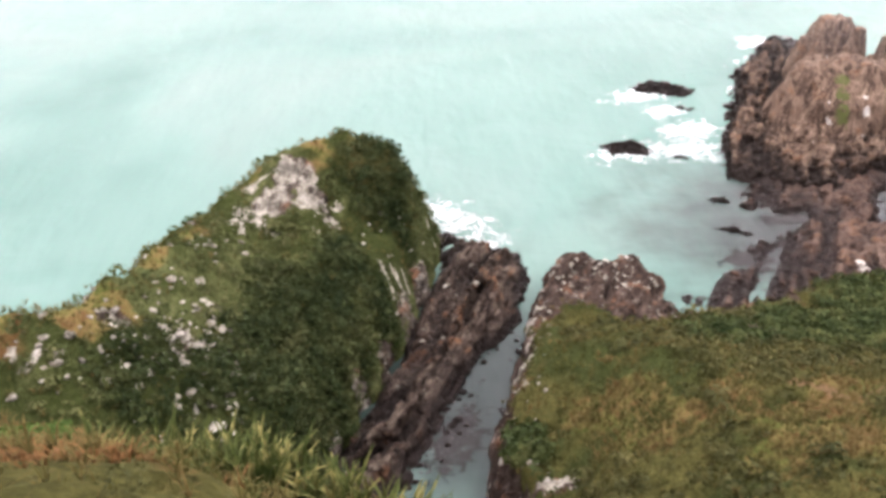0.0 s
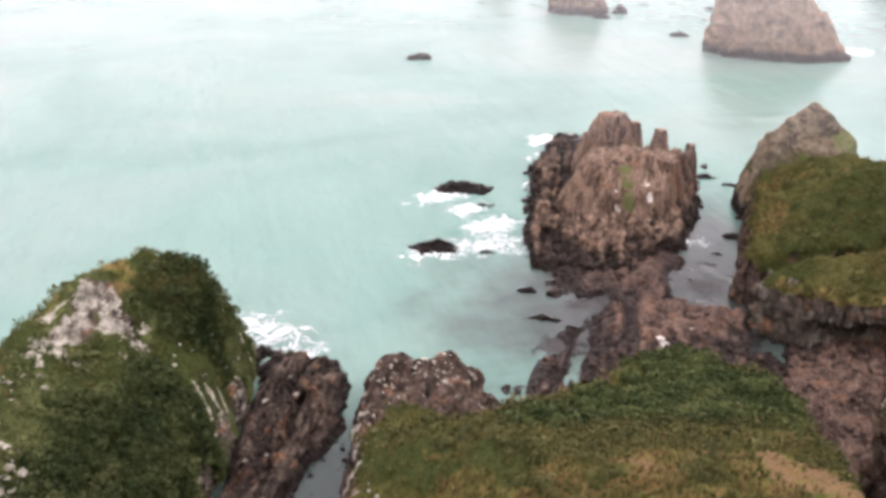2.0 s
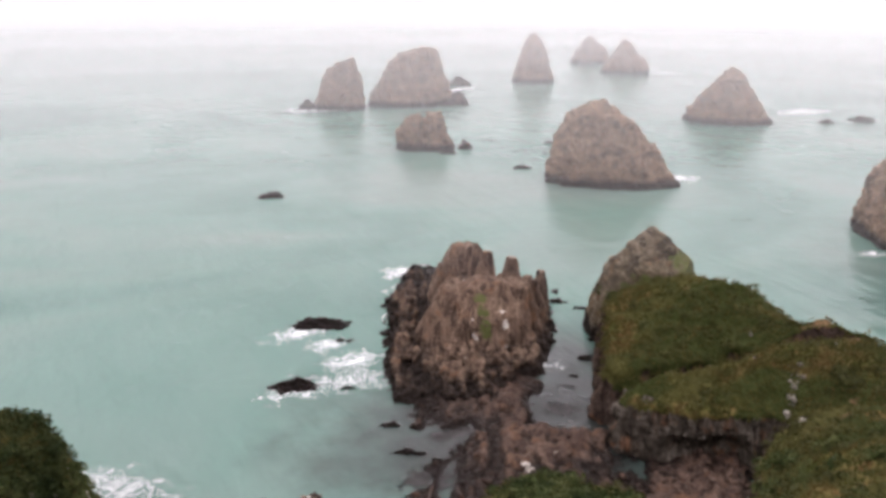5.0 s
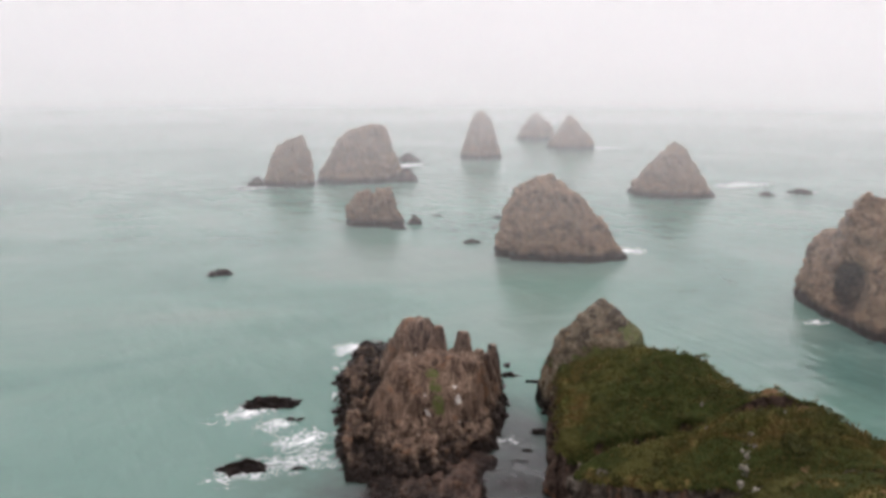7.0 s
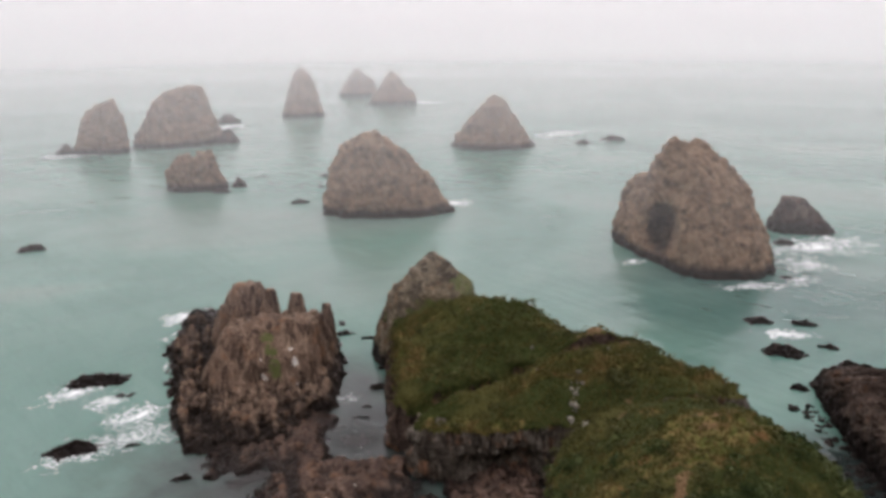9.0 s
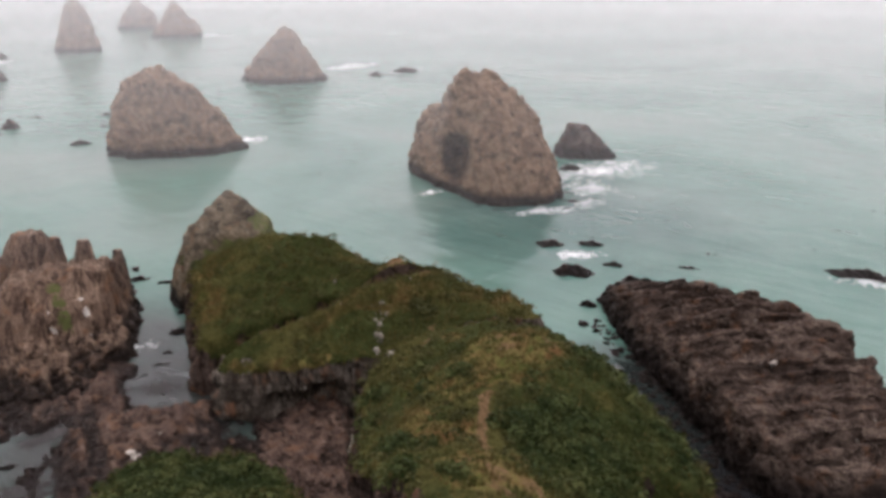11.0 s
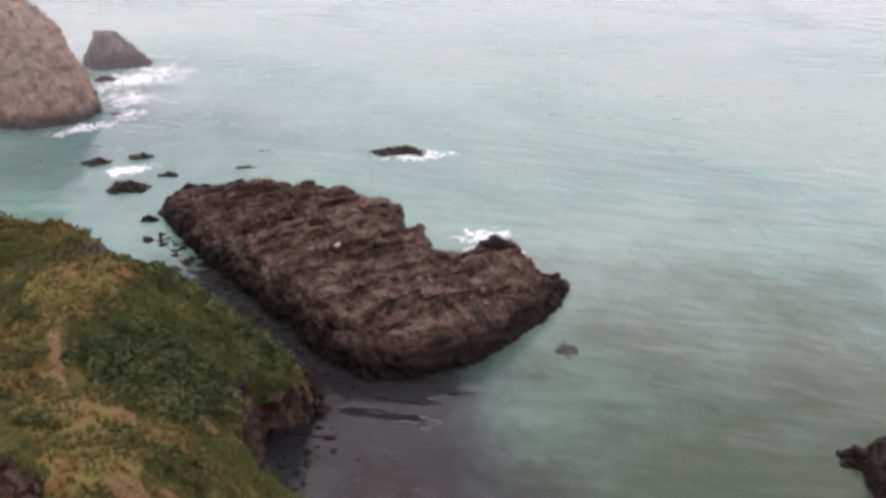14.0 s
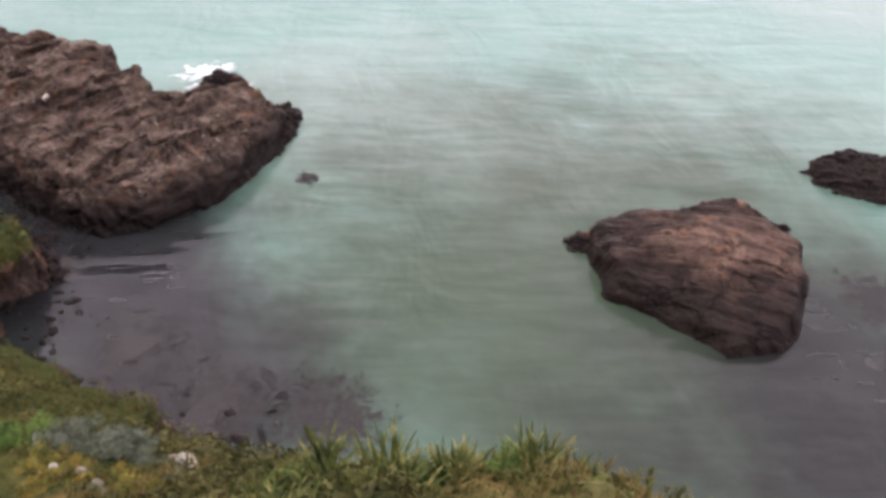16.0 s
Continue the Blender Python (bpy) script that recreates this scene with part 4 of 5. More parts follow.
    if np.sum((ox - np.roll(ox, -1)) * (oy + np.roll(oy, -1))) >= 0:
        faces = faces[:, ::-1]
    verts, faces, nrm = even_solid(verts, faces, min(max(size / 62, 0.2), 0.8))
    bed, run, tall = grain or (max(size / 14, 0.6), max(size / 6, 2.0), max(size / 9, 1.2))
    verts = weather(verts, nrm, smooth(-2.0, 0.6, verts[:, 2]), seed, 0.32 * rugged * bed ** 0.5, STRIKE, bed, run, tall, dip)
    for qx, qy, qz, r, ix, iy, deep in cave:
        away = ((verts[:, 0] - qx) ** 2 + (verts[:, 1] - qy) ** 2 + 1.7 * (verts[:, 2] - qz) ** 2) / r ** 2
        verts = verts + (deep * np.exp(-away ** 3))[:, None] * np.array([ix, iy, -0.15])
    wx, wy, z = verts.T
    lump = fbm(wx * 0.12, wy * 0.12, z * 0.12, seed + 3, 4)
    masks = {}
    for key, spots in (("green", moss), ("pale", pale)):
        tint = np.zeros(wx.shape)
        for sx, sy, sr, z0, z1 in spots:
            tint = np.maximum(tint, smooth(sr * 1.2, sr * 0.6, np.hypot(wx - sx, wy - sy) + 0.5 * sr * lump) * smooth(z0 - 1, z0, z) * smooth(z1 + 1, z1, z))
        masks[key] = (0.62 if key == "green" else 0.85) * tint
    ob = mesh_object(name, verts, faces, material, (cx, cy, 0), masks=masks)
    if parent:
        ob.parent = parent
        ob.matrix_parent_inverse = Matrix.Translation(-parent.location)
        ob["label"] = label
        return ob
    tagged(ob, label, category, group, kind)
    return ob


def ring(r, stretch=1.0):
    return [(r * math.cos(a * math.pi / 5) * stretch, r * math.sin(a * math.pi / 5)) for a in range(10)]


MOSS = [(74.5, 155.5, 2.2, 5, 13), (73.6, 152.5, 2.0, 4, 12), (73, 150, 1.6, 4, 10), (72.4, 147.5, 1.2, 4, 8)]
CHALK = [(77.2, 151.5, 0.9, 4, 12), (76.8, 149, 0.9, 4, 10), (76.2, 147, 0.7, 3, 8), (71.2, 152, 0.7, 4, 10), (70.6, 149.5, 0.7, 4, 8)]
BEDDED = crag("bedded_crag", "jagged brown rock stack of upright beds with a grassy streak", (76, 163),
              [(x - 76, y - 163) for x, y in ((60.5, 158), (62, 152), (66, 149), (72, 145.5), (78, 144.5), (83, 146.5), (87, 151), (92, 158), (95, 166), (92, 173), (87, 180), (80, 184), (74, 182), (70, 174), (66, 168))],
              [(x - 76, y - 163, z) for x, y, z in ((66, 158, 9), (70, 160.5, 10.8), (74, 158, 11), (78.5, 155.5, 11), (84, 155, 10.6), (88, 160, 10.2), (91, 168, 8.5), (80, 170, 10.5), (84, 178, 8), (75, 176, 8), (70, 168, 7.5), (64, 156, 6), (68, 153, 6.5), (76, 150, 7), (83, 150, 6.5))],
              4.6, stack_mat, 1.0, 121, category="rock stack", n=300, rings=90, power=0.55, facing=False, ledge=2.4, cleft=[(9.2, 0.7, 2.6), (3.2, 0.5, 1.4), (-4.5, 0.5, 1.0), (12.6, 0.6, 2.2), (-8.5, 0.6, 1.4), (0.2, 0.4, 0.8), (6.2, 0.5, 1.2)],
              moss=MOSS, pale=CHALK, grain=(2.0, 5.0, 6.0))
for x, y, r, z in ((80.5, 176, 7.6, 15.4), (84.4, 173.4, 2.8, 13.6), (76.5, 177, 4.5, 11.2), (87.8, 168.5, 3.0, 13.2), (91.8, 163, 2.2, 11.4), (90, 165.5, 2.6, 9.8), (84, 154.5, 2.6, 11.6), (87.6, 158.6, 2.4, 11.4)):
    crag("pinnacle", "rounded brown rock pinnacle", (x, y), ring(r), [(0, 0, z), (r * 0.45, 0, z - r * 0.12), (-r * 0.45, 0, z - r * 0.15), (0, r * 0.45, z - r * 0.15), (0, -r * 0.45, z - r * 0.12)],
         r * 0.6, stack_mat, 0.3 + 0.05 * r, int(x * 3), category="", n=80, rings=50, power=0.42, facing=False, parent=BEDDED)

crag("rock_peak", "tan cone of bare rock at the tip of the headland", (109.3, 150.5), [(p[0], p[1] * 1.1) for p in ring(13.0)],
     [(0, 0, 23.2), (3.5, 0, 20), (-3.5, 0, 19.5), (0, 4, 19), (0, -4, 20), (7, 0, 16.5), (-7, 0, 14.5), (0, 8, 12), (0, -7, 14.5), (5, -6, 15.5)], 5.0, peak_mat, 0.8, 151, category="rock", power=0.6, facing=False, grain=(1.6, 5.0, 3.0),
     moss=[(113, 144, 6, 6, 17), (106, 142, 6, 4, 14), (116, 149, 5, 6, 16), (103, 146, 3, 6, 12)])

FAR = "hazy brown rock stack standing in the misty sea"
STACKS = "stacks off the headland"
crag("sea_stack", "leaning brown rock stack with a sheer side in misty sea", (148, 487),
     [(-14, 2), (-12, -9), (0, -11), (13, -10), (14, 4), (12, 12), (-2, 14), (-11, 10)],
     [(9, 0, 28), (11, 2, 27), (-6, 0, 22), (-11, 0, 9), (4, 0, 26), (0, 8, 18)], 6.0, tan_mat, 2.0, 101, STACKS)
crag("sea_stack", "broad jagged brown rock stack with a stepped crest", (184, 484),
     [(-21, -2), (-16, -8), (0, -10), (16, -8), (24, -2), (32, 2), (30, 8), (18, 12), (0, 14), (-18, 8)],
     [(17, 2, 33.5), (12, 2, 32), (-4, 2, 29), (-10, 0, 22), (-13.5, 0, 9), (-17, 0, 15), (20, 2, 26), (23, 2, 9), (29, 4, 6)], 5.5, tan_mat, 2.2, 103, STACKS)
crag("sea_stack", "small split brown rock stack in misty sea", (145, 358),
     [(-13, 0), (-9, -6), (2, -8), (12, -6), (13, 2), (6, 8), (-8, 8)],
     [(6, 0, 17.5), (3, 0, 15), (-8, 0, 14), (-2, 0, 15.5), (8.5, 0, 12), (11, 0, 7)], 4.5, tan_mat, 1.8, 105, STACKS, cleft=[(-0.5, 1.3, 5)])
crag("sea_stack", "bullet-shaped dark rock stack far off in mist", (305, 563),
     [(-14, 0), (-11, -9), (0, -12), (12, -9), (15, 0), (10, 10), (-8, 11)],
     [(0, 0, 34), (-4, 0, 30), (4.5, 0, 29.5), (-7, 0, 23), (8, 0, 22), (-11, 0, 10), (12, 0, 9)], 4.5, tan_mat, 1.4, 107, STACKS)
crag("sea_stack", FAR, (411, 664), [(-17, 0), (-10, -8), (4, -9), (16, -4), (14, 8), (-6, 10)],
     [(0, 0, 24.5), (-7, 0, 15), (8, 0, 14), (-13, 0, 5)], 3.5, tan_mat, 1.6, 109, STACKS)
crag("sea_stack", FAR, (396, 590), [(-20, 0), (-12, -9), (3, -10), (16, -5), (18, 6), (-6, 10)],
     [(-2, 0, 27), (-8, 0, 16), (5, 0, 20), (9, 0, 10), (-13, 0, 6)], 3.5, tan_mat, 1.6, 111, STACKS)
crag("sea_stack", "conical brown rock stack with sloping shoulders in mist", (310, 370),
     [(-24, 6), (-20, -6), (-8, -12), (8, -11), (20, -5), (21, 4), (10, 14), (-10, 16)],
     [(-2, 0, 27), (3, 0, 26), (8, 0, 21), (13, 0, 11), (-10, 0, 18), (-17, 0, 8), (17, 0, 4)], 6.0, tan_mat, 1.8, 113, STACKS)
crag("sea_stack", "large pyramid-shaped tan rock stack with a long sloping ridge", (177, 274),
     [(-20, 12), (-20, -2), (-12, -9), (2, -11), (14, -9), (28, -2), (27, 4), (12, 16), (-4, 22), (-16, 20)],
     [(-3.5, 3, 29.5), (-9, 2, 25), (-14, 2, 19), (8, 2, 23.5), (17, 1, 13.5), (24, 0, 4), (2, 3, 27)], 6.5, tan_mat, 1.8, 115, STACKS)
crag("sea_stack", "massive domed tan rock stack with a dark sea cave", (204.5, 160.5),
     [(-25, 40), (-23, 25), (-13, 6), (-2, -10), (8, -12), (18, -9), (23, 0), (22, 12), (14, 28), (-4, 42), (-16, 46)],
     [(-5, 10, 35), (-11, 14, 31), (-16, 22, 19), (2, 8, 33.5), (8, 6, 28), (12, 4, 20.5), (17, 2, 10), (0, 20, 29)], 6.5, tan_mat, 1.9, 117, STACKS,
     n=220, rings=70, power=0.5, cave=[(199.0, 168.5, 10.0, 8.0, 0.82, 0.56, 18.0)])
crag("sea_stack", "small conical dark rock beside the big stack", (264.5, 168.5), [(-9, 3), (-6, -5), (3, -6), (11, -5), (14, 0), (4, 6)],
     [(-3, 0, 12.4), (1.5, 0, 11.6), (6, -1, 7), (11, -2, 2.4), (-6, 0, 6.5)], 3.0, slab_mat, 1.2, 119, STACKS, n=90, rings=24)

LOW = "low dark rock awash in the sea"
SKERRIES = "rocks awash round the headland"


def skerry(x, y, rx, ry, h, seed, rugged=1.0, label=LOW):
    a = np.linspace(0, 2 * np.pi, 12, endpoint=False)
    k = 1 + 0.3 * np.sin(a * 2 + seed) * np.cos(a * 3 - seed)
    crag("low_rock", label, (x, y), [(rx * q * math.cos(b), ry * q * math.sin(b)) for b, q in zip(a, k)],
         [(0, 0, h), (rx * 0.45, 0, h * 0.55), (-rx * 0.5, ry * 0.2, h * 0.6), (0, ry * 0.5, h * 0.5)], min(rx, ry) * 0.9,
         skerry_mat, rugged, seed, SKERRIES, "rock", n=90, rings=30, power=0.75)


for i, (x, y, rx, ry, h) in enumerate([
        (67, 295, 7, 4, 2.6), (164, 307, 5.5, 3, 2), (177, 367, 5, 3, 1.6), (353, 351, 6, 4, 3), (374, 348, 8, 4, 4),
        (180, 120, 5, 4, 1.8), (186, 113.5, 5, 3, 1.4), (166, 106.5, 6.5, 5, 2.4), (176, 101.5, 4, 2.5, 0.9), (206, 57, 9, 4.5, 2.0), (152, 93, 3, 2, 1.4),
        (48, 178.5, 9, 4.5, 2.2), (50, 168, 4, 3, 1.0), (37, 149.8, 6.5, 4, 2.2), (45, 146.5, 3, 2, 0.9), (157, 25.5, 4.5, 3, 3.4), (246, 160, 5, 3, 2.5),
        (215, 137, 4, 3, 1.8), (123, 9, 2.2, 1.5, 0.5), (148, 108, 2, 1.2, 0.5), (198, 89, 3, 1.5, 0.5), (104, 178, 3, 4, 1.2),
        (47, 130, 4, 2.5, 0.9), (46, 121, 5, 2, 0.7), (105.5, -29.5, 5, 4.0, 3.0), (111, -51, 9, 4.5, 4.2), (76, 194, 5, 4, 2.0),
        (72, 186, 4, 4, 2.2), (186, 88, 4, 2, 0.8), (80, 205, 5, 4, 2.4), (65, 176, 3, 3, 2.5), (61, 168, 3, 3, 2), (67, 183, 4, 3, 2.6), (88, 196, 4, 3, 1.6), (100, 182, 3, 3, 1.4), (74, 190, 5, 2.5, 2.2), (70, 183.5, 5, 2.5, 2.2), (66.5, 176.5, 5, 2.5, 2.2), (78, 200, 5, 3, 2.0), (62, 163, 4, 3, 1.8), (57, 152, 4, 2.5, 1.4), (84, 136, 4, 2, 0.8), (90, 142, 4, 2.5, 1.0), (97, 149, 3, 2, 1.0), (104, 166, 4, 2.5, 1.4), (102, 172, 4, 2.5, 1.2), (80, 133, 4, 2, 0.7), (250, 560, 9, 5, 8), (132, 489, 6, 5, 7), (212, 474, 8, 5, 10), (206, 476, 5, 4, 6), (160, 352, 4, 3, 5), (186, 330, 4, 3, 1.2), (200, 350, 5, 3, 1.0), (150, 345, 5, 3, 3)]):
    skerry(x, y, rx, ry, h, 200 + i * 7, 1.2)


# ---- foam and weed ----
def patch(name, label, category, x, y, rx, ry, turn, z, material):
    n, rings = 40, 10
    v, core = [], []
    ct, st = math.cos(radians(turn)), math.sin(radians(turn))
    for j in range(rings + 1):
        for i in range(n):
            a = 2 * math.pi * i / n
            r = max(j, 0.02) / rings * (1 + 0.22 * noise.noise((math.cos(a) * 1.5 + x, math.sin(a) * 1.5 + y, 0)))
            px, py = rx * r * math.cos(a), ry * r * math.sin(a)
            v.append((x + px * ct - py * st, y + px * st + py * ct, z))
            core.append(1 - 1.6 * j / rings)
    f = [(j * n + i, (j + 1) * n + i, (j + 1) * n + (i + 1) % n, j * n + (i + 1) % n) for j in range(rings) for i in range(n)]
    ob = mesh_object(name, v, f, material, (x, y, 0), masks={"core": core})
    tagged(ob, label, category, kind="stuff")


for x, y, rx, ry, turn in ((4, 127, 11, 7, -45), (5, 127, 7, 4.5, -45), (9, 120, 6, 4, -45), (44, 175, 8, 5, 20), (47, 167, 6, 5, 20), (49, 158, 7, 6, 30), (38, 149, 10, 6, 0), (47, 150, 9, 6, -20), (66, 172, 4, 8, 20), (72, 186, 4, 6, 10), (80, 144, 3, 3, 0), (62, 134, 6, 3, 0), (250, 152, 26, 13, -8), (231, 143, 13, 9, 0), (203, 138, 13, 4, -30), (216, 134, 7, 5, 0),
                           (196, 174, 6, 3, 0), (156, 26, 7, 5, -60), (161, 29, 8, 5, -60), (205, 53, 10, 5, -60), (370, 385, 22, 12, 0), (420, 582, 22, 8, -40),
                           (134, 484, 24, 12, 0), (128, 480, 14, 6, 0), (240, 540, 22, 10, 30), (207, 270, 8, 8, 0), (80, 143, 6, 4, -40), (76, 190, 9, 8, 0),
                           (177, 112, 7, 4, -40), (8, 116, 4, 6, 20), (79, 205, 8, 6, 0), (376, 350, 14, 6, 0)):
    patch("sea_foam", "white broken foam on the water round rocks", "foam", x, y, rx * 1.35, ry * 1.35, turn, 0.05, foam_mat)
for x, y, rx, ry, turn in ((84, 26, 14, 10, 0), (75, 16, 14, 12, 0), (73, 5, 12, 12, 0), (80, -78, 16, 10, 0), (100, 40, 8, 8, 0), (92, -64, 12, 8, 0),
                           (123, 9, 5, 3, 0), (3, 78, 6, 12, -20), (46, 112, 8, 7, 0), (75, 125, 7, 6, 0), (56, 124, 10, 5, 0), (72, 108, 8, 8, 0)):
    patch("kelp_bed", "dark brown kelp lying in the shallows", "kelp", x, y, rx, ry, turn, 0.025, weed_mat)


# ---- plants ----
rng = np.random.default_rng(5)


def leaf_cloud(centres, radii, per, leaf, flat=0.7):
    """Many small leaf quads on the shells of low bushes."""
    n = len(centres)
    d = rng.normal(size=(n, per, 3))
    d[..., 2] = np.abs(d[..., 2])
    d /= np.linalg.norm(d, axis=-1, keepdims=True)
    r = radii[:, None, None] * (0.75 + 0.35 * rng.random((n, per, 1)))
    p = centres[:, None] + d * r * np.array([1, 1, flat])
    t = np.cross(d, rng.normal(size=d.shape))
    t /= np.linalg.norm(t, axis=-1, keepdims=True) + 1e-9
    b = np.cross(d, t) + 0.5 * rng.normal(size=d.shape)
    s = leaf * radii[:, None, None] * (0.6 + 0.8 * rng.random((n, per, 1)))
    q = np.stack([p - t * s - b * s * 0.5, p + t * s - b * s * 0.6, p + t * s * 0.8 + b * s * 0.7, p - t * s * 0.7 + b * s * 0.6], 2)
    v = q.reshape(-1, 3)
    return v, np.arange(len(v)).reshape(-1, 4)


def blades(roots, length, lean, width, per):
    """Tufts of bent blades, each two quads tapering to a tip."""
    n = len(roots)
    a = rng.random((n, per)) * 2 * np.pi
    k = lean * (0.3 + rng.random((n, per)))
    h = length[:, None] * (0.6 + 0.6 * rng.random((n, per)))
    out = np.stack([np.cos(a), np.sin(a), np.zeros_like(a)], -1)
    side = np.stack([-np.sin(a), np.cos(a), np.zeros_like(a)], -1) * (width * (0.7 + 0.6 * rng.random((n, per))))[..., None]
    base = roots[:, None] + out * 0.1 * length[:, None, None]
    mid = base + out * (h * k * 0.4)[..., None] + np.array([0, 0, 1]) * (h * 0.65)[..., None]
    tip = base + out * (h * k)[..., None] + np.array([0, 0, 1]) * (h * (1 - 0.35 * k))[..., None]
    q = np.stack([base - side, base + side, mid + side * 0.8, mid - side * 0.8, tip + side * 0.12, tip - side * 0.12], 2).reshape(-1, 3)
    m = np.arange(n * per)[:, None] * 6
    f = np.concatenate([m + np.array([0, 1, 2, 3]), m + np.array([3, 2, 4, 5])])
    return q, f


AMOUNT = {"spur_ground": (8000, 2500), "slope_ground": (4200, 6500), "headland_ground": (3400, 5000), "outer_headland_ground": (260, 5000), "middle_headland_ground": (160, 4000), "lookout_ground": (1800, 7000)}
for name, pts, green, straw, slope in LAND:
    if name not in AMOUNT:
        continue
    bushes, tufts = AMOUNT[name]
    g = fbm(pts[:, 0] * 0.1, pts[:, 1] * 0.1, pts[:, 0] * 0, 77, 3)
    wgt = (green > 0.55) * np.clip(1.0 - straw * 1.2, 0.03, 1) * np.clip(0.5 + 1.6 * g, 0.02, 1) * (pts[:, 2] > 2.5)
    wgt = wgt * ((0.16 if name == "headland_ground" else 0.4) + 2.5 * LUSH[name])
    if name == "lookout_ground":
        wgt = wgt * (0.02 + np.exp(-((pts[:, 0] - 31) ** 2 + (pts[:, 1] - 4) ** 2) / 180) + np.exp(-((pts[:, 0] + 12) ** 2 + (pts[:, 1] - 31) ** 2) / 120))
    pick = rng.choice(len(pts), bushes, p=wgt / wgt.sum())
    c = pts[pick] + rng.normal(size=(bushes, 3)) * (0.5, 0.5, 0.05)
    r = 0.25 + (0.85 if name == "spur_ground" else 1.15) * rng.random(bushes) ** 3
    deep = LUSH[name][pick] > 0.35
    if name == "slope_ground":
        r = np.where(deep, 0.4 + 1.2 * rng.random(bushes) ** 2, r)
    for chosen, leaf, label in ((deep, dark_leaf if name == "spur_ground" else green_leaf if name in ("slope_ground", "headland_ground") else scrub_leaf, "low dark green wind-cut coastal scrub on the slope"), (~deep, spur_leaf if name == "spur_ground" else scrub_leaf, "low olive coastal scrub on the slope")):
        if chosen.any():
            v, f = leaf_cloud(c[chosen], r[chosen], *((110, 0.09) if name == "lookout_ground" else (46, 0.15)))
            ob = mesh_object("coastal_scrub", v, f, leaf, (pts[:, 0].mean(), pts[:, 1].mean(), 0), smooth_shade=False)
            tagged(ob, label, "scrub", kind="stuff")
    wgt = (green > 0.45) * (0.25 + straw) * (pts[:, 2] > 2.5)
    if name == "lookout_ground":
        wgt = wgt * (0.02 + np.exp(-((pts[:, 0] - 31) ** 2 + (pts[:, 1] - 4) ** 2) / 220) + np.exp(-((pts[:, 0] + 14) ** 2 + (pts[:, 1] - 31) ** 2) / 220))
    pick = rng.choice(len(pts), tufts, p=wgt / wgt.sum())
    c = pts[pick] + rng.normal(size=(tufts, 3)) * (0.55, 0.55, 0.02)
    v, f = blades(c, 0.35 + 0.35 * rng.random(tufts), 0.8, 0.03, 9)
    ob = mesh_object("rough_grass", v, f, grass_leaf, (pts[:, 0].mean(), pts[:, 1].mean(), 0), smooth_shade=False)
    tagged(ob, "yellow-green rough grass tufts on the slope", "grass", kind="stuff")


for name, pts, green, straw, slope in LAND:
    if name == "lookout_ground":
        wgt = np.exp(-((pts[:, 0] + 17) ** 2 + (pts[:, 1] - 31.5) ** 2) / 14) + np.exp(-((pts[:, 0] + 12.5) ** 2 + (pts[:, 1] - 23.5) ** 2) / 8)
        c = pts[rng.choice(len(pts), 1500, p=wgt / wgt.sum())] + rng.normal(size=(1500, 3)) * (0.25, 0.25, 0.02)
        v, f = blades(c, 0.45 + 0.45 * rng.random(1500), 0.8, 0.03, 10)
        ob = mesh_object("rough_grass", v, f, russet_leaf, (-16, 31, 0), smooth_shade=False)
        tagged(ob, "russet dead grass on the lookout's edge", "grass", kind="stuff")


# ---- flax on the slope below the lookout ----
def leaf_mesh(length, droop, width):
    bm = bmesh.new()
    rows = []
    for k in range(6):
        t = k / 5
        w2 = width * (1 - 0.85 * t * t) * (0.7 + 0.6 * min(t * 3, 1)) / 2
        out, up = length * (0.18 * t + droop * t * t * 0.75), length * (t - droop * 0.55 * t * t)
        rows.append([bm.verts.new((out, -w2, up)), bm.verts.new((out + 0.3 * w2, 0, up - 0.25 * w2)), bm.verts.new((out, w2, up))])
    for a, b in zip(rows, rows[1:]):
        bm.faces.new((a[0], a[1], b[1], b[0]))
        bm.faces.new((a[1], a[2], b[2], b[1]))
    me = bpy.data.meshes.new("leaf")
    bm.to_mesh(me)
    bm.free()
    me.materials.append(flax_leaf)
    return me


LEAVES = [leaf_mesh(1.7, 0.25, 0.10), leaf_mesh(1.5, 0.55, 0.11), leaf_mesh(1.2, 0.85, 0.09)]


def ground_height(x, y):
    best = 0.0
    for name, pts, *_ in LAND:
        if name == "lookout_ground":
            k = np.argmin((pts[:, 0] - x) ** 2 + (pts[:, 1] - y) ** 2)
            best = pts[k, 2]
    return best


def flax(x, y, size, count, seed):
    pick = random.Random(seed)
    top = new("flax_plant")
    top.location = (x, y, ground_height(x, y) - 0.1)
    top.scale = (size * 1.4, size * 1.4, size * 1.4)
    for i in range(count):
        leaf = new("leaf", LEAVES[pick.randrange(3)])
        leaf.parent = top
        leaf.matrix_local = pose(pick.uniform(-0.25, 0.25), pick.uniform(-0.25, 0.25), 0, pick.uniform(-12, 12), pick.uniform(-14, 10), pick.uniform(0, 360))
    tagged(top, "green and straw-tipped flax clump on the steep slope", "flax", "flax below the lookout")


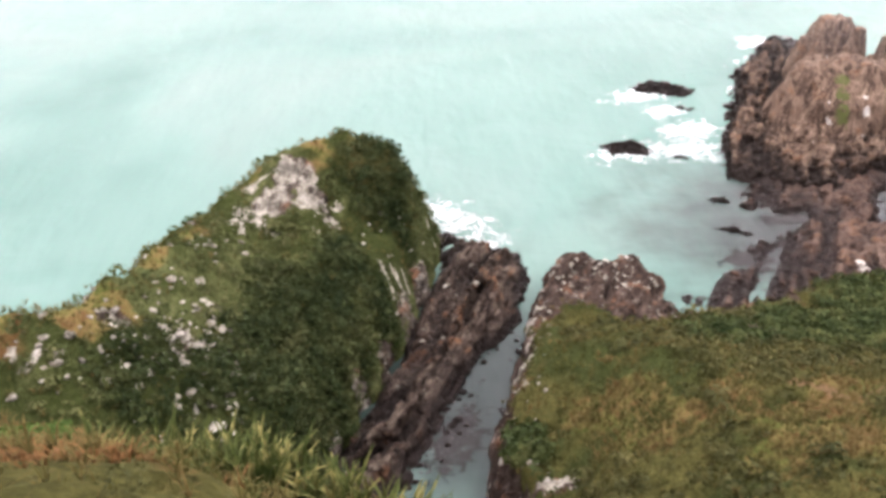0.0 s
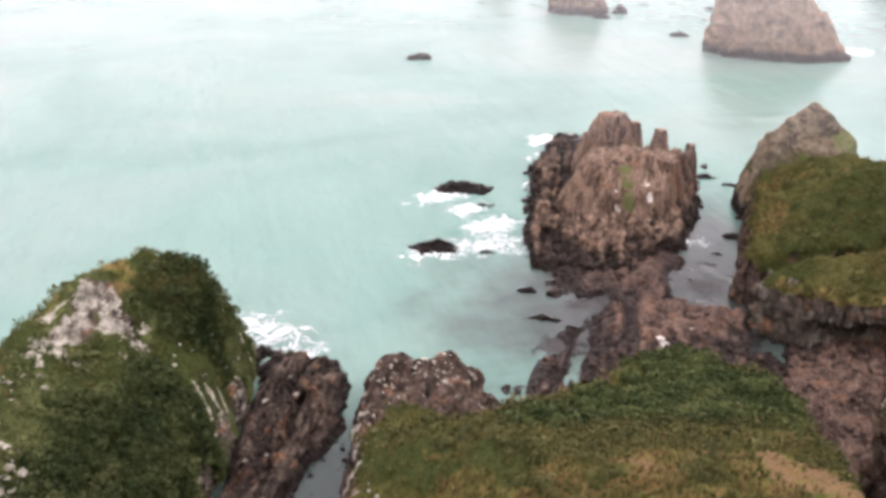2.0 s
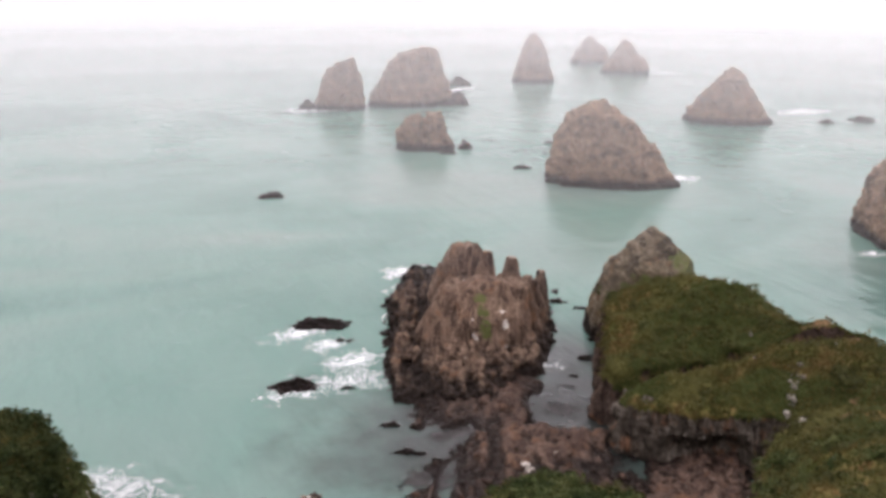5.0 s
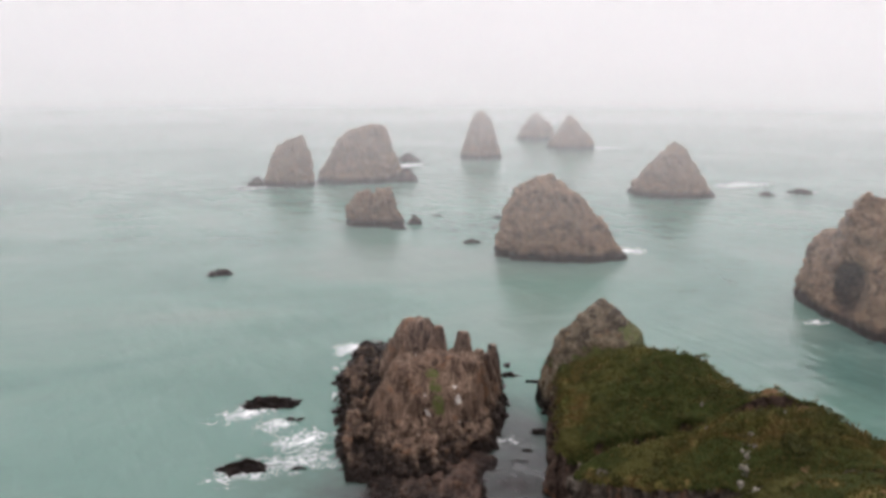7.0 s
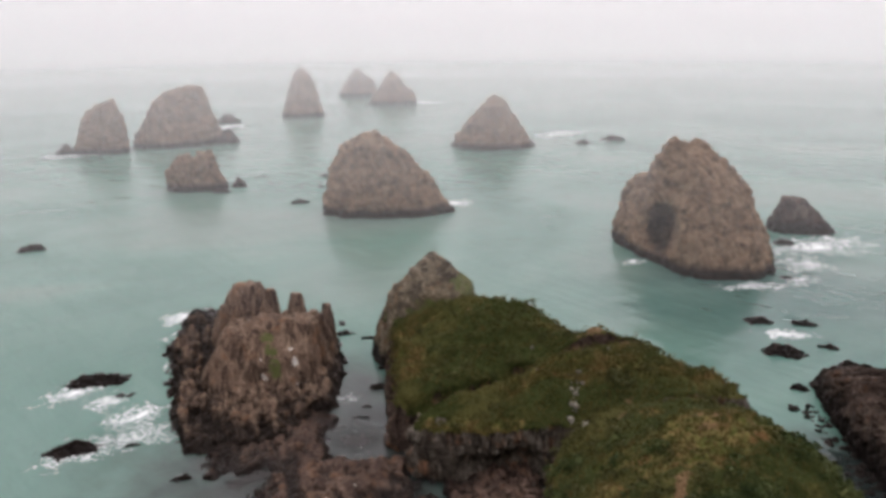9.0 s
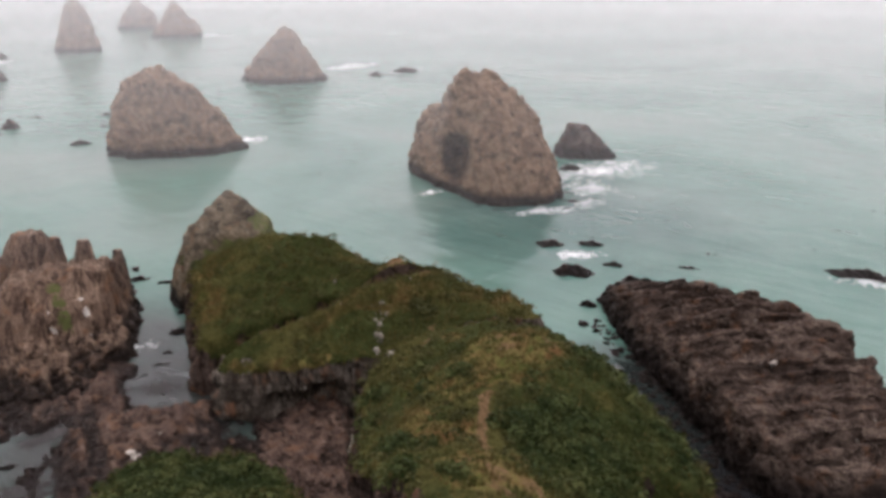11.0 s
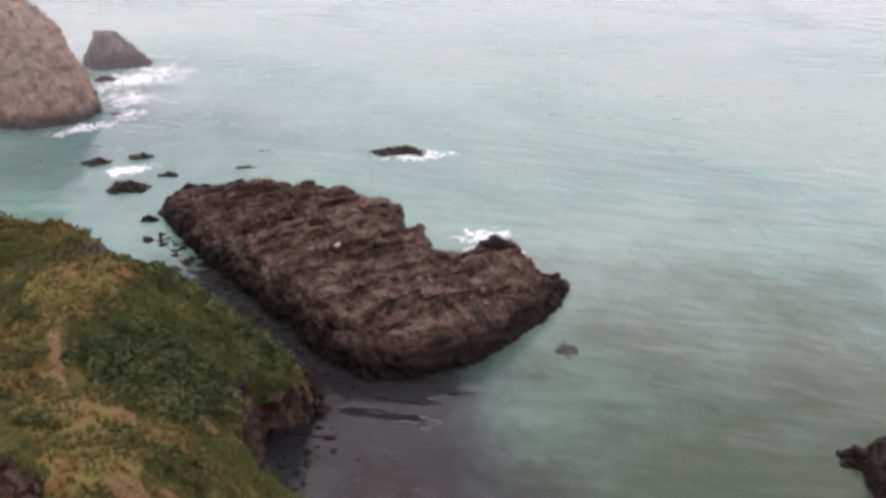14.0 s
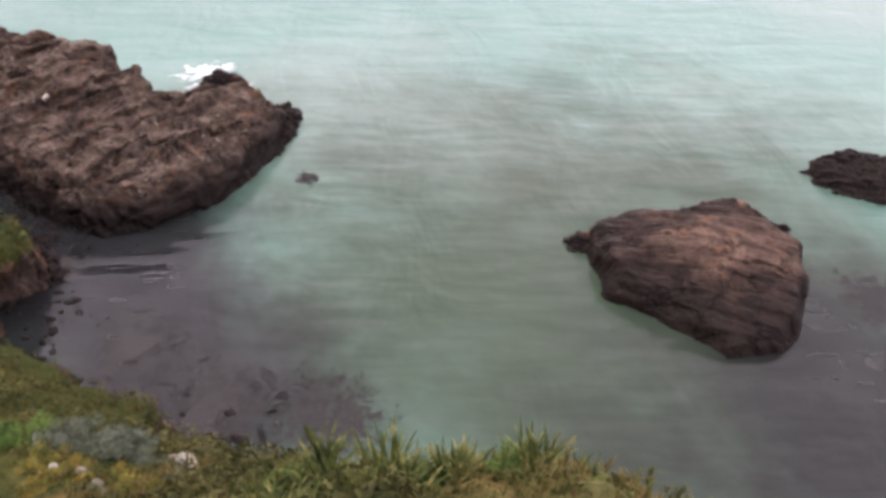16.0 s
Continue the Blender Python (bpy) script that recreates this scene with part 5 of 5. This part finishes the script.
SPOTS = [(-10.5, 28, 1.5), (-9.2, 27.2, 1.5), (-8.2, 27.6, 1.8), (-7.0, 26.6, 1.6), (-5.8, 26.5, 1.6), (-4.6, 26.0, 1.4), (-3.2, 25.8, 1.3), (-1.8, 25.4, 1.2), (-0.6, 25.2, 1.1), (0.6, 25, 0.8), (-12.3, 28.6, 1.0),
         (-11.2, 25.2, 1.2), (-11.8, 26.0, 1.3), (-10.8, 26.2, 1.0), (25.6, 1.6, 1.3), (25.6, -0.6, 1.3), (25.2, -3.2, 1.2), (24.6, -6.4, 1.1), (27, 3.6, 1.0), (21, 2.5, 0.9), (22, 0.5, 1.0), (23, -1.5, 1.0), (24.5, -3.5, 1.0), (25.5, -6, 1.0), (25.5, -8.5, 0.9),
         (26, -11, 0.9), (24, 4, 0.8), (27, 7, 0.8), (22.5, -0.5, 0.9), (24, 1.5, 0.9), (26, 0, 0.9), (27.5, -3, 0.9), (28, -7, 0.8), (26, 3, 0.8)]
for i, (x, y, size) in enumerate(SPOTS):
    flax(x, y, size, 44, 40 + i)


# ---- loose and standing rocks ----
def ball():
    bm = bmesh.new()
    bmesh.ops.create_icosphere(bm, subdivisions=2, radius=1.0)
    v = np.array([p.co for p in bm.verts])
    f = np.array([[p.index for p in q.verts] for q in bm.faces])
    bm.free()
    return v, f


BALL_V, BALL_F = ball()


def stone_shape(seed, flat):
    k = np.random.default_rng(seed)
    v = BALL_V * (1 + 0.28 * fbm(BALL_V[:, 0] * 1.3 + seed, BALL_V[:, 1] * 1.3, BALL_V[:, 2] * 1.3, seed, 3)[:, None])
    for _ in range(5):  # broken flat faces
        d = k.normal(size=3)
        d /= np.linalg.norm(d)
        over = np.maximum(v @ d - 0.62, 0)
        v = v - over[:, None] * d * 0.9
    a = k.random() * 6.28
    turn = np.array([[math.cos(a), -math.sin(a), 0], [math.sin(a), math.cos(a), 0], [0, 0, 1]])
    return (v * np.array([1.0, 0.6 + 0.4 * k.random(), flat])) @ turn.T


def scatter_stones(name, label, category, spots, sizes, flat, material, seed):
    vs, fs, base = [], [], 0
    shapes = [stone_shape(seed + i, flat) for i in range(12)]
    for i, (p, r) in enumerate(zip(spots, sizes)):
        vs.append(shapes[i % 12] * r + p - np.array([0, 0, 0.22 * flat * r]))
        fs.append(BALL_F + base)
        base += len(BALL_V)
    centre = np.mean(spots, 0)
    ob = mesh_object(name, np.concatenate(vs), np.concatenate(fs), material, (centre[0], centre[1], 0), smooth_shade=False)
    tagged(ob, label, category, kind="stuff")


def land_points(which, near, reach, count, zmin, zmax):
    for name, pts, *_ in LAND:
        if name == which:
            w2 = np.zeros(len(pts))
            for x, y, r in near:
                w2 += np.exp(-((pts[:, 0] - x) ** 2 + (pts[:, 1] - y) ** 2) / (r * reach) ** 2)
            w2 *= (pts[:, 2] > zmin) & (pts[:, 2] < zmax)
            return pts[rng.choice(len(pts), count, p=w2 / w2.sum())]


spots = land_points("spur_ground", [(-24, 70, 4), (-20, 68, 4), (-29, 61, 4), (-26, 66, 4), (-18, 73, 3), (-31, 72, 3), (-25, 80, 2), (-22, 64, 4), (-25, 88, 3), (-22, 76, 3)], 1.0, 260, 6, 40)
scatter_stones("rock_outcrop", "small pale lichened rocks showing through the scrub", "rocks", spots, 0.2 + 0.6 * rng.random(260) ** 2, 0.5, outcrop_mat, 300)
spots = land_points("spur_ground", [(-2, 97, 4), (-5, 88, 3), (0, 105, 4), (-3, 92, 3)], 1.0, 60, 4, 14)
scatter_stones("rock_outcrop", "small pale rocks along the gully edge", "rocks", spots, 0.15 + 0.4 * rng.random(60) ** 2, 0.6, outcrop_mat, 320)
spots = land_points("slope_ground", [(10, 60, 3), (9, 68, 3), (10, 76, 3), (11, 84, 3), (13, 92, 3), (15, 98, 3)], 1.0, 90, 2, 12)
scatter_stones("rock_outcrop", "small pale rocks along the gully edge", "rocks", spots, 0.12 + 0.35 * rng.random(90) ** 2, 0.6, outcrop_mat, 340)
spots = land_points("reef_ground", [(76, 90, 10), (84, 100, 8), (70, 82, 6), (52, 106, 10), (64, 112, 12), (58, 128, 8)], 1.0, 520, 0.1, 6)
scatter_stones("boulder_field", "brown wave-worn boulders on the reef", "boulders", spots, 0.2 + 0.75 * rng.random(520) ** 3, 0.7, reef_mat, 360)
spots = land_points("reef_ground", [(74, 88, 6), (78, 94, 6), (76, 102, 5), (82, 98, 5), (71, 82, 5), (72, 96, 5)], 1.0, 900, 0.0, 6)
scatter_stones("boulder_field", "brown rubble covering the floor of the cove", "boulders", spots, 0.12 + 0.5 * rng.random(900) ** 3, 0.7, reef_mat, 370)
spots = land_points("headland_ground", [(98, 44, 5), (104, 52, 5), (110, 62, 5), (92, 37, 4), (82, 33, 4)], 1.0, 160, -2, 1.5)
scatter_stones("boulder_field", "dark boulders at the foot of the cliff", "boulders", spots + np.array([1.5, -1.0, 0]), 0.3 + 1.0 * rng.random(160) ** 2, 0.7, slab_mat, 380)


spots = land_points("gully_ground", [(5, 104, 4), (9, 108, 3), (0, 94, 4), (6, 112, 4), (-3, 84, 4)], 1.0, 36, 0.8, 8)
scatter_stones("rock_outcrop", "pale lichened slabs on the wet gully rock", "rocks", spots, 0.15 + 0.5 * rng.random(36) ** 2, 0.35, outcrop_mat, 390)
spots = land_points("slope_ground", [(22, 108, 4), (27, 107, 4), (18, 106, 3), (30, 102, 3)], 1.0, 120, 0.5, 6)
scatter_stones("rock_outcrop", "pale lichened slabs at the foot of the knoll", "rocks", spots, 0.15 + 0.5 * rng.random(120) ** 2, 0.4, outcrop_mat, 395)


def height_of(which, x, y):
    for name, pts, *_ in LAND:
        if name == which:
            return pts[np.argmin((pts[:, 0] - x) ** 2 + (pts[:, 1] - y) ** 2), 2]


def pale_rock(which, x, y, r, seed, label, group):
    ob = mesh_object("pale_rock", stone_shape(seed, 1.0) * r + np.array([x, y, height_of(which, x, y) + 0.35 * r]), BALL_F, outcrop_mat, (x, y, height_of(which, x, y)), smooth_shade=False)
    tagged(ob, label, "rock", group)


for i in range(26):
    t = i / 25
    pale_rock("middle_headland_ground", 100.4 - 6.8 * t + rng.normal() * 0.5, 100.2 - 7.0 * t + rng.normal() * 0.4, 0.2 + 0.34 * rng.random() ** 2, 400 + i, "pale rock in a line across green turf", "pale rocks on the headland")
for i, (x, y, r) in enumerate([(88.3, 97.5, 0.8), (87.6, 95.1, 0.5), (85, 97.7, 0.5), (90.7, 88, 0.6), (80, 86, 0.9), (79, 87.5, 0.5), (104, 114, 0.4), (98, 106, 0.35), (108, 100, 0.3)]):
    pale_rock("headland_ground" if y < 90 else "outer_headland_ground" if y > 110 else "middle_headland_ground", x, y, r, 440 + i, "pale rock standing on green turf", "pale rocks on the headland")
for i, (x, y, r) in enumerate([(37, 15.4, 0.35), (37.5, 17.2, 0.3), (40.3, 13.5, 0.5), (35, 13.7, 0.3), (40.5, 14.3, 0.3), (39, 11, 0.5), (36, 12, 0.22), (38.6, 10.4, 0.45), (38.2, 9.8, 0.35), (35.6, 14.4, 0.35), (34.8, 12.6, 0.25)]):
    pale_rock("lookout_ground", x, y, 1.5 * r, 470 + i, "small white rock among tussock on the hillside", "white rocks on the hillside")


# ---- shrubs on the hillside ----
bark = Nodes("shrub_bark")
bark = bark.finish(bark.ramp(bark.noise(bark.place(), 9.0, 5.0), (0.35, (0.05, 0.035, 0.025)), (0.65, (0.14, 0.10, 0.075))), 0.9)


def shrub(x, y, r, seed, leaf, label, low=1.0):
    z = height_of("lookout_ground", x, y)
    top = new("shrub")
    top.location = (x, y, z - 0.1)
    k = np.random.default_rng(seed)
    lumps = np.array([[k.normal() * 0.5 * r, k.normal() * 0.5 * r, low * (0.4 * r + 0.3 * r * k.random())] for _ in range(12)])
    v, f = leaf_cloud(lumps, r * (0.35 + 0.25 * k.random(12)), 190, 0.085, 0.9 * low)
    mesh_object("crown", v, f, leaf, parent=top, smooth_shade=False)
    bm = bmesh.new()
    bmesh.ops.create_cone(bm, cap_ends=True, segments=8, radius1=0.09 * r, radius2=0.04 * r, depth=0.9 * r * low)
    bmesh.ops.translate(bm, verts=bm.verts, vec=(0, 0, 0.35 * r * low))
    for p in bm.verts:
        p.co.x += 0.12 * r * p.co.z
    me = bpy.data.meshes.new("stem")
    bm.to_mesh(me)
    bm.free()
    me.materials.append(bark)
    stem = new("stem", me)
    stem.parent = top
    tagged(top, label, "shrub", "shrubs below the lookout")


bush_leaf = leaf_material("shrub_leaves", (0.026, 0.050, 0.011), (0.062, 0.108, 0.022), (0.13, 0.175, 0.045), 1.2)
silver_leaf = leaf_material("grey_green_leaves", (0.034, 0.045, 0.030), (0.072, 0.086, 0.058), (0.130, 0.145, 0.105), 1.2, 0.5)
gold_leaf = leaf_material("golden_leaves", (0.042, 0.048, 0.010), (0.130, 0.120, 0.024), (0.26, 0.17, 0.035), 1.2, 0.7)
for i, (x, y, r) in enumerate([(-13.4, 24.6, 1.1), (-14.6, 25.2, 1.3), (-13.9, 26.0, 1.0), (-15.8, 26.0, 1.2), (-15.2, 24.2, 1.0), (25.4, 2.9, 1.1), (25.2, -2.0, 1.0), (24.2, -5.2, 0.8), (23.6, -8.2, 0.9), (42, 21.5, 1.2), (42.6, 19.6, 1.1), (31, 5, 0.8), (27, -4, 0.9)]):
    shrub(x, y, r, 500 + i, bush_leaf, "dense bright green shrub on the steep hillside")
for i, (x, y, r) in enumerate([(41.4, 17.6, 1.2), (40.8, 16.4, 1.3), (40.2, 15.2, 1.2), (39.5, 14.0, 1.2), (38.8, 12.8, 1.1), (38.0, 11.6, 1.0), (37.2, 10.6, 0.9), (33.5, 9.6, 0.9), (32.4, 8.6, 0.8)]):
    shrub(x, y, r, 540 + i, silver_leaf, "low grey-green cushion shrub on the cliff edge", 0.7)
for i, (x, y, r) in enumerate([(38.6, 18.4, 0.9), (37.4, 17.0, 0.9), (38.2, 15.8, 0.7), (36.4, 15.2, 0.9), (36.8, 13.4, 0.8), (35.2, 13.2, 0.8), (34.6, 11.6, 0.8), (33.0, 11.4, 0.9), (32.0, 10.0, 0.8), (30.6, 9.2, 0.8), (30.0, 7.4, 0.7), (29.2, 6.0, 0.7), (36.0, 17.6, 0.8), (28.0, 4.6, 0.7)]):
    shrub(x, y, r, 570 + i, gold_leaf, "yellow-green and orange low shrub among tussock", 0.75)


def shore_spots(line, spread, count, seed):
    k = np.random.default_rng(seed)
    p = np.array(line, float)
    t = k.random(count) * (len(p) - 1)
    i = t.astype(int)
    q = p[i] + (p[np.minimum(i + 1, len(p) - 1)] - p[i]) * (t - i)[:, None] + k.normal(size=(count, 2)) * spread
    return np.column_stack([q, k.uniform(-0.35, 0.1, count)])


spots = shore_spots([(95, 37), (102, 43), (109, 50), (116, 58), (124, 67)], 1.6, 190, 61)
scatter_stones("boulder_field", "dark wet boulders between the cliff and the slab rock", "boulders", spots, 0.3 + 1.1 * rng.random(190) ** 2.5, 0.7, slab_mat, 600)
spots = shore_spots([(94, 37), (88, 38), (82, 37), (77, 31), (73, 24), (71, 16), (69, 8)], 2.6, 300, 62)
scatter_stones("boulder_field", "dark weedy boulders in the shallows below the cliff", "boulders", spots, 0.15 + 0.8 * rng.random(300) ** 2.5, 0.6, skerry_mat, 620)
spots = shore_spots([(-4, 68), (1, 78), (6, 90), (11, 100)], 1.2, 120, 63)
scatter_stones("boulder_field", "dark wet boulders in the narrow gully", "boulders", spots, 0.15 + 0.55 * rng.random(120) ** 2, 0.7, skerry_mat, 640)
spots = shore_spots([(8, 66), (8, 76), (11, 88), (14, 98)], 0.8, 120, 64)
scatter_stones("boulder_field", "dark wet boulders in the narrow gully", "boulders", spots, 0.15 + 0.6 * rng.random(120) ** 2, 0.7, skerry_mat, 660)
spots = shore_spots([(111, 40), (118, 50), (127, 62), (136, 75), (146, 88)], 1.3, 240, 65)
scatter_stones("boulder_field", "dark wet boulders between the cliff and the slab rock", "boulders", spots, 0.3 + 1.2 * rng.random(240) ** 2.5, 0.7, slab_mat, 680)
spots = shore_spots([(104, 40), (110, 46), (118, 54), (126, 64)], 2.6, 260, 66)
scatter_stones("boulder_field", "dark wet stones covering the channel floor", "boulders", spots, 0.2 + 0.7 * rng.random(260) ** 2, 0.6, skerry_mat, 700)
